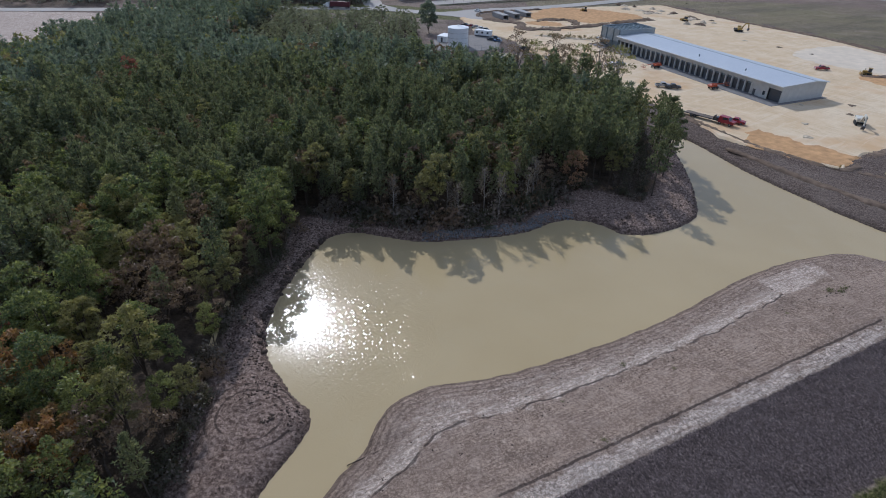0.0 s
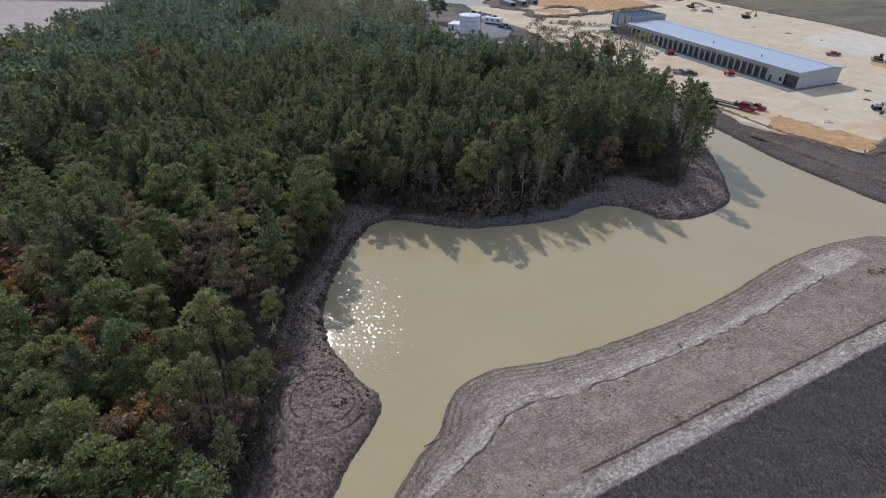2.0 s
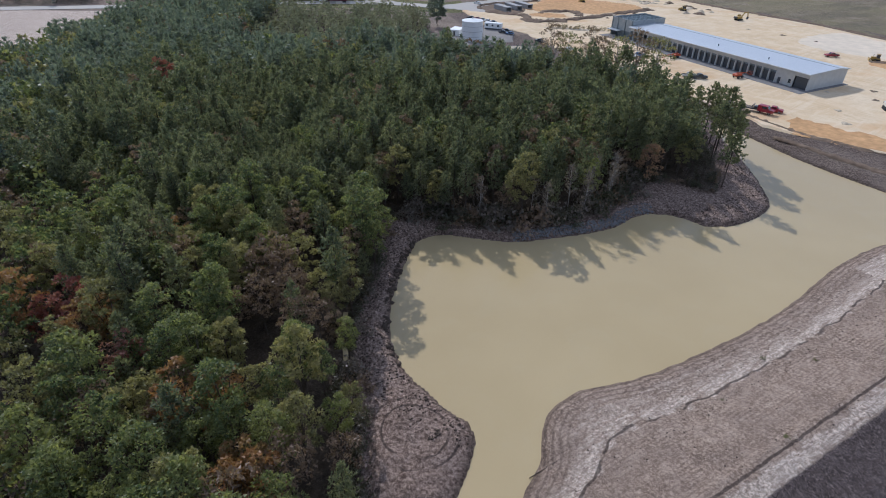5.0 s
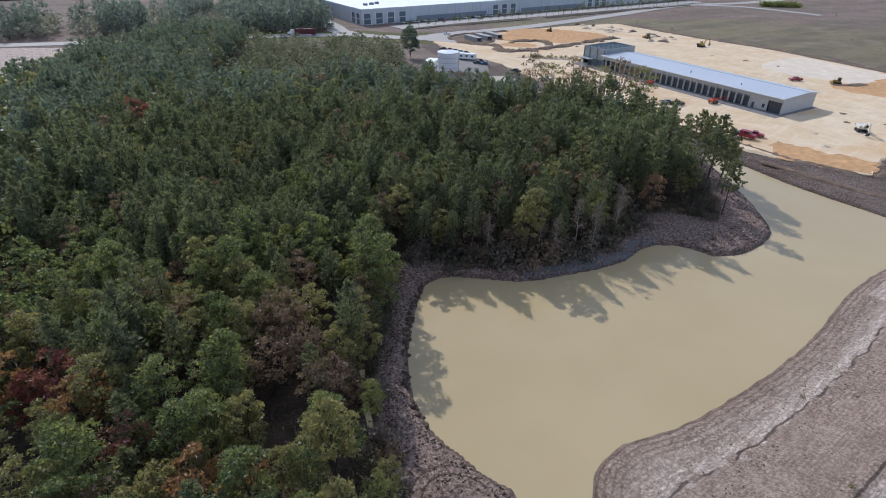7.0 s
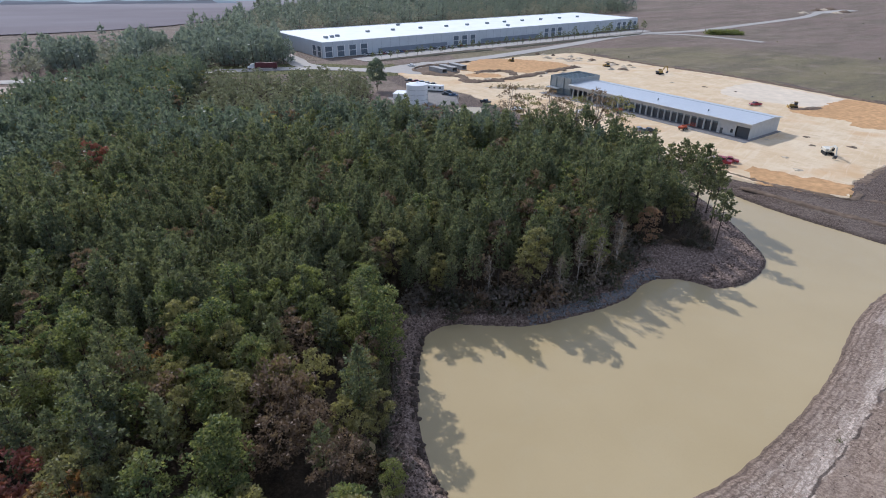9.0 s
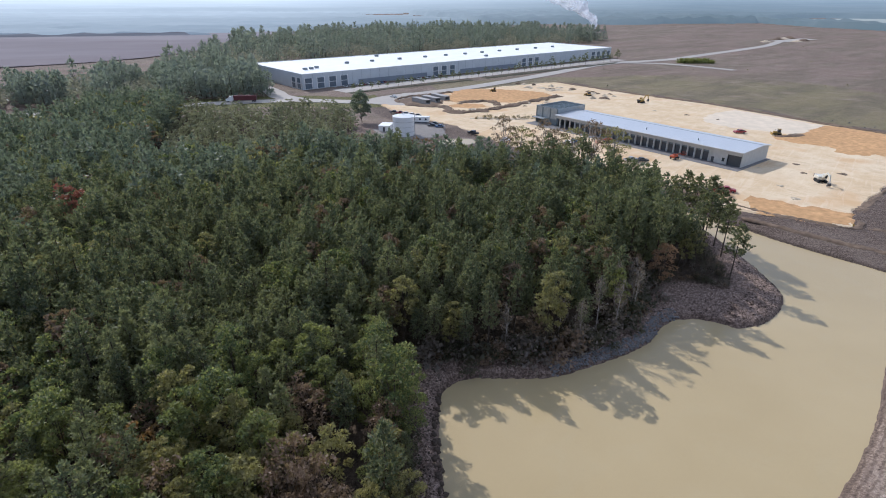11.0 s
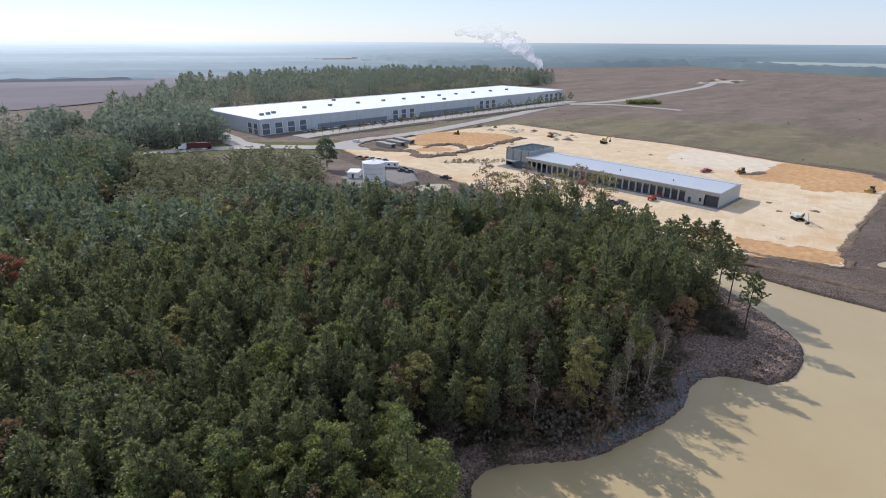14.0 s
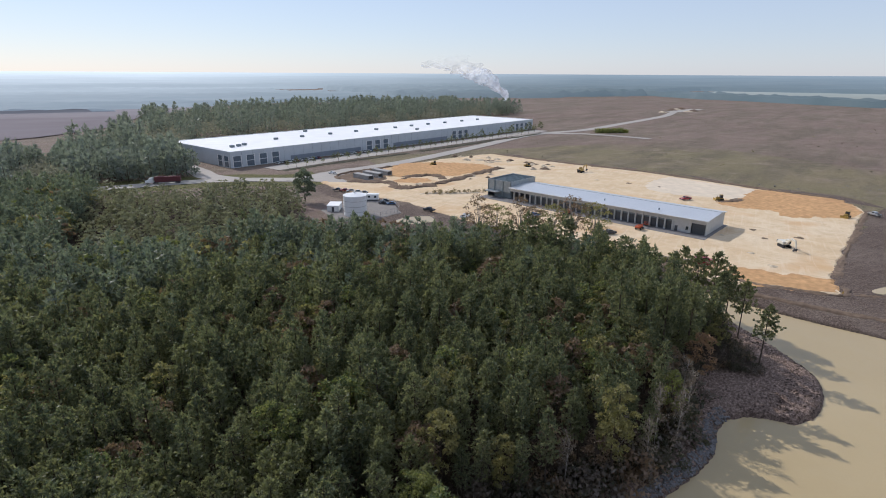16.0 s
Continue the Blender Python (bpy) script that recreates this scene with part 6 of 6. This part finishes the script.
flat("water", np.stack((121.5 + 4.6 * np.cos(e), 130.5 + 2.2 * np.sin(e) * (1 + 0.2 * np.cos(2 * e))), 1), height(121.5, 130.5) + 0.22, 0, WATER, "shallow pale puddle on dark mud", "water")

post = thing("marker_post", pose(106.2, 133.2, height(106.2, 133.2)), "yellow marker post at the corner of the clay slope", "marker post")
part("stake", rod((0, 0, -0.2), (0, 0, 1.6), 0.06, seg=6), WOOD_DECK, post)
part("marker", box(-0.2, 0.2, -0.12, 0.12, 0.85, 1.5, 0.03), YELLOW_PAINT, post)

# paving before the warehouse, its drive and verge
ribbon("road", curve([(-8, 415), (40, 440), (110, 471), (200, 512), (300, 558)], False, 8.0), 17, FIELD_Z + 0.20, ROAD, "pale paved forecourt along the warehouse")
ribbon("road", curve([(-34, 386), (-46, 402), (-50, 420), (-58, 445), (-72, 490), (-84, 540)], False, 4.0), 13, FIELD_Z + 0.22, ROAD, "pale paved drive round the warehouse's end")
SMALL = kit("young_tree", broadleaf(140, 4.5, 1.3, 0.25, 10, 14, 0.5, 3), PINE, BARK)
for i in range(46):
    u = i / 45
    x, y = 2 + 285 * u, 412 + 131 * u
    plant(SMALL, x + rh.normal() * 0.8, y + rh.normal() * 0.8, FIELD_Z, i * 1.3, rh.uniform(0.8, 1.5) * (1.0 + 0.8 * u), "small dark planted tree on the warehouse verge", "tree", "planted trees on the verge")
ridge("hedge", [(-2, 406), (40, 425), (100, 449)], 5.0, 0.5, plain("verge_planting", (0.09, 0.085, 0.05), 0.9, 0, 1.0, 0.5, 0.6), "low mulched planting strip beside the road", 31, FIELD_Z, "planting strip")
ridge("hedge", [(112, 455), (190, 490), (280, 531)], 6.0, 0.6, bpy.data.materials["verge_planting"], "low mulched planting strip beside the road", 32, FIELD_Z, "planting strip")
for i in range(24):
    x = 12 + i * 3.1 + (18 if i > 11 else 0)
    m = Matrix.LocRotScale((-31.0, 427.0, 0), Euler((0, 0, radians(24.5))), None) @ Vector((x + 18, -6, 0))
    saloon(m.x, m.y, 24.5 + rh.normal() * 2, (WHITE, SILVER_PAINT, DARK_PAINT, WHITE, BLUE_PAINT, RED_PAINT)[i % 6 if i % 4 else 0], "parked car in front of the warehouse", FIELD_Z + 0.21)


# ---- stones, clods and brush ----
def pebble(seed, flatten=0.75):
    bm = bmesh.new()
    bmesh.ops.create_icosphere(bm, subdivisions=1, radius=0.5)
    r = np.random.RandomState(seed)
    v = np.array([q.co[:] for q in bm.verts]) * r.uniform(0.75, 1.25, (len(bm.verts), 1)) * (1, 1, flatten)
    bm.verts.index_update()
    f = np.array([[q.index for q in fc.verts] for fc in bm.faces])
    bm.free()
    return v, f


def strewn(name, spots, mat, label, category):
    """Loose pieces that nobody could count: x, y, z, size, turn."""
    kinds = [pebble(400 + i) for i in range(6)]
    vs, fs, k = [], [], 0
    for i, (x, y, z, s, t) in enumerate(spots):
        v, f = kinds[i % 6]
        c, sn = math.cos(t), math.sin(t)
        vs.append(np.stack(((v[:, 0] * c - v[:, 1] * sn) * s + x, (v[:, 0] * sn + v[:, 1] * c) * s + y, v[:, 2] * s + z), 1))
        fs.append(f + k)
        k += len(v)
    me = tris(name, np.concatenate(vs), np.concatenate(fs), [mat])
    return tagged(new(name, me), label, category, kind="stuff")


def along_shore(u0, u1, n, spread_, out0, seed, size):
    """Points beside the west shore, between two of its marks, out0 metres from the water on average."""
    r = np.random.RandomState(seed)
    line = curve(WEST, False, 0.5)
    d = np.linalg.norm(line[:, None] - np.array(WEST)[None, [u0, u1]], axis=2).argmin(0)
    i = r.randint(d[0], d[1], n)
    t = np.gradient(line, axis=0)[i]
    t /= np.linalg.norm(t, axis=1)[:, None]
    p = line[i] + np.stack((-t[:, 1], t[:, 0]), 1) * (out0 + spread_ * r.uniform(-1, 1, n))[:, None]
    z = land(p[:, 0], p[:, 1])[0]
    s = size * r.uniform(0.5, 1.5, n) ** 1.5
    return [(p[q, 0], p[q, 1], z[q] + 0.05 * s[q], s[q], r.uniform(0, 6.28)) for q in range(n)]


strewn("riprap", along_shore(14, 19, 900, 1.2, 1.2, 1, 0.4), STONE, "grey broken stone lining the pond bank", "riprap")
strewn("clods", along_shore(7, 11, 130, 0.5, 0.3, 2, 0.6) + along_shore(4, 12, 1100, 3.0, 3.6, 3, 0.24), CLOD, "dark earth clods along the waterline and bank", "clods")
strewn("clods", along_shore(18, 27, 600, 3.2, 3.4, 4, 0.26), CLOD, "dark earth clods on the wooded spit", "clods")


def berm_specks():
    r = np.random.RandomState(9)
    u, w = r.uniform(-10, 110, 900), r.uniform(RIDGE - 2, RIDGE + 17, 900)
    near = np.concatenate((r.normal(RIDGE + 9.5, 0.6, 300), w[300:]))
    x, y = 0.899 * u - 0.439 * near, 0.439 * u + 0.899 * near
    d = signed(SHORE, x, y)[0]
    z = land(x, y)[0]
    return [(x[i], y[i], z[i], 0.09 + 0.22 * r.uniform() ** 3, r.uniform(0, 6)) for i in range(900) if d[i] < -1.5 and z[i] > 0.5]


strewn("clods", berm_specks(), CLOD, "small dark clods scattered on the dry berm", "clods")
rs = np.random.RandomState(44)


def field_scrub():
    """Low scrub dotted over the open field."""
    n = 700
    x, y = rs.uniform(150, 760, n), rs.uniform(150, 900, n)
    keep = (signed(PAD_EDGE, x, y)[0] < -14) & (away(ROAD_LINE, x, y, False)[0] > 12) & (y - 0.45 * x < 420) & (bumps(x, y, 120, 3, 71) > -0.2)
    x, y = x[keep], y[keep]
    z = land(x, y)[0]
    models = [(*t, *c, 1 + i) for i, (t, c) in enumerate((shrub(135, 0.5, 46), shrub(136, 0.5, 46)))]
    spots = [(px, py, pz - 0.1, rs.uniform(0, 6.28), 0.2 + 0.4 * rs.uniform() ** 2, rs.randint(2)) for px, py, pz in zip(x, y, z)]
    grove("field_scrub", spots, models, [BARK, BRUSH, OLIVE], "low dark scrub dotted over the open field")["category"] = "scrub"


field_scrub()
log = thing("fallen_branch", pose(-11.5, 43.7, 0.12, 0, 0, 22), "thin dark dead branch lying at the waterline", "branch")
part("stem", rod((0, 0, 0), (4.6, 0.25, 0.55), 0.07, 0.03, 6), BARK, log)
part("twig", rod((2.6, 0.14, 0.3), (3.6, 0.9, 0.55), 0.03, 0.012, 5), BARK, log)
strewn("rubble", [(x, y, FIELD_Z, 0.3 + 0.9 * rs.uniform() ** 2, rs.uniform(0, 6)) for x, y in zip(rs.normal(262, 16, 260), rs.normal(222, 14, 260))], STONE, "pale broken rubble on the dark edge of the field", "rubble")
WEED = leaf("weed_leaves", (0.07, 0.09, 0.025), (0.11, 0.12, 0.035), (0.2, 0.19, 0.06), 0.4)
WEEDS = kit("weed_clump", shrub(130, 0.3, 110), WEED, BARK)
for x, y, s in ((71.5, 79.5, 0.55), (73.0, 79.0, 0.5), (74.2, 80.0, 0.45), (28.5, 61.0, 0.4), (21.0, 44.5, 0.35), (60.0, 73.0, 0.3), (35.5, 59.3, 0.28), (17.5, 53.0, 0.25)):
    plant(WEEDS, x, y, height(x, y) + 0.05, x, s, "small green weed clump growing on the berm", "weed", "weeds on the berm")
TAN = leaf("dry_brush", (0.27, 0.21, 0.12), (0.32, 0.26, 0.16), (0.4, 0.33, 0.2), 0.3)
DRY = kit("dry_brush", shrub(131, 0.45, 110), TAN, BARK)
for i in range(16):
    plant(DRY, 54 + 1.9 * i + rh.normal() * 0.6, 304.5 - 0.5 * i + rh.normal() * 1.2, PAD_Z, i, rh.uniform(0.6, 1.1), "tan dry brush beside the building site", "brush", "dry brush west of the building")


def grass_edge():
    r = np.random.RandomState(15)
    n = 5200
    u, w = r.uniform(20, 110, n), TOE - 0.4 - np.abs(r.normal(0, 6, n))
    x, y = 0.899 * u - 0.439 * w, 0.439 * u + 0.899 * w
    z = land(x, y)[0]
    c = np.stack((x, y, z + 0.18), 1)
    v, f = blades(c, np.stack((r.normal(size=n) * 0.5, r.normal(size=n) * 0.5, np.ones(n)), 1), 0.7, 0.2, r)
    tagged(new("grass", tris("grass", v, f, [WEED])), "rough yellow-green grass below the stone slope", "grass", kind="stuff")


grass_edge()

# wet ditch between bank and woods
ditch = [(-34.2, 52), (-34.9, 58), (-35.6, 64), (-36.4, 70), (-36.5, 75)]
ribbon("water", curve(ditch, False, 1.0), 0.8, min(height(*q) for q in ditch) + 0.22, WATER, "thin strip of standing water in the ditch", 0.05)["category"] = "water"


# ---- smoke ----
def smoke():
    m = Mat("smoke")
    f = m.noise(0.05, 4, 0.6)
    d = m.n("ShaderNodeBsdfDiffuse")
    d.inputs[0].default_value = (0.85, 0.87, 0.9, 1)
    t = m.n("ShaderNodeBsdfTransparent")
    mx = m.n("ShaderNodeMixShader")
    high = m.n("ShaderNodeSeparateXYZ")
    m.put(m.pos(), high.inputs[0])
    thin = m.ramp(high.outputs[2], 10, 100, 1.0, 0.0)
    m.put(m.math("MULTIPLY", m.ramp(f, 0.32, 0.58, 0.12, 0.9), thin), mx.inputs[0])
    m.t.links.new(t.outputs[0], mx.inputs[1])
    tl = m.n("ShaderNodeBsdfTranslucent")
    tl.inputs[0].default_value = (0.9, 0.92, 0.95, 1)
    half = m.n("ShaderNodeMixShader")
    half.inputs[0].default_value = 0.6
    m.t.links.new(d.outputs[0], half.inputs[1])
    m.t.links.new(tl.outputs[0], half.inputs[2])
    m.t.links.new(half.outputs[0], mx.inputs[2])
    m.t.links.new(mx.outputs[0], m.out.inputs[0])
    bm = bmesh.new()
    for lane, (girth, tall, drift) in enumerate(((1.5, 1.2, 1.3), (0.85, 0.9, 0.6))):
        rows = []
        for i in range(40):
            u = i / 39
            c = Vector((582 - 125 * drift * u ** 1.6 + 7 * math.sin(9 * u + lane), 1100 + 6 * math.sin(7 * u + 2 * lane), 3 + 72 * tall * u ** 0.85))
            rows.append([])
            for k in range(24):
                a = k * math.pi / 12
                out = Vector((math.cos(a), math.sin(a), 0.35 * math.cos(a)))
                s = girth * (2.5 + 21 * u ** 1.2) * (1 + 0.75 * noise.noise((c + out * 14) * 0.055) + 0.3 * noise.noise((c + out * 14) * 0.16))
                rows[-1].append(bm.verts.new(c + out * s))
        for a, b in zip(rows, rows[1:]):
            for k in range(24):
                bm.faces.new((a[k], a[(k + 1) % 24], b[(k + 1) % 24], b[k]))
    for fc in bm.faces:
        fc.smooth = True
    tagged(part("smoke", bm, m.m), "thin white smoke rising beyond the warehouse", "smoke", kind="stuff")


smoke()


# ---- the far road end ----
def hedge():
    spots = []
    r = np.random.RandomState(77)
    for i in range(34):
        px, py = 343 + 33 * r.uniform() , 0
        py = 517 - 0.25 * (px - 343) + r.uniform(-5, 5)
        spots.append((px, py, FIELD_Z - 0.2, r.uniform(0, 6.28), r.uniform(1.5, 2.4), r.randint(3)))
    return grove("hedge", spots, [(*t, *c, 1) for t, c in (shrub(125, 0.6, 160), shrub(126, 0.6, 160), shrub(127, 0.6, 160))], [BARK, GREEN], "low dark green hedge beside the road junction")


hedge()["category"] = "hedge"
ribbon("road", curve([(286, 530), (322, 512), (344, 474), (352, 452)], False, 6.0), 9, FIELD_Z + 0.09, ROAD, "pale side road off the junction")
ribbon("road", curve([(690, 738), (720, 752), (752, 762), (790, 776)], False, 6.0), 24, FIELD_Z + 0.16, ROAD, "widened pale road end in the open field")
for i, (px, py, r0, tall) in enumerate(((722, 772, 9, 3.0), (745, 782, 7, 2.4), (768, 792, 10, 3.2), (715, 728, 8, 2.2), (742, 742, 9, 2.6), (662, 735, 7, 2.0))):
    heap(px, py, r0, tall, RUBBLE if i % 2 else SPOIL, "weathered soil heap at the road's far end", 300 + i, FIELD_Z, "soil heap", "soil heaps at the road's end")
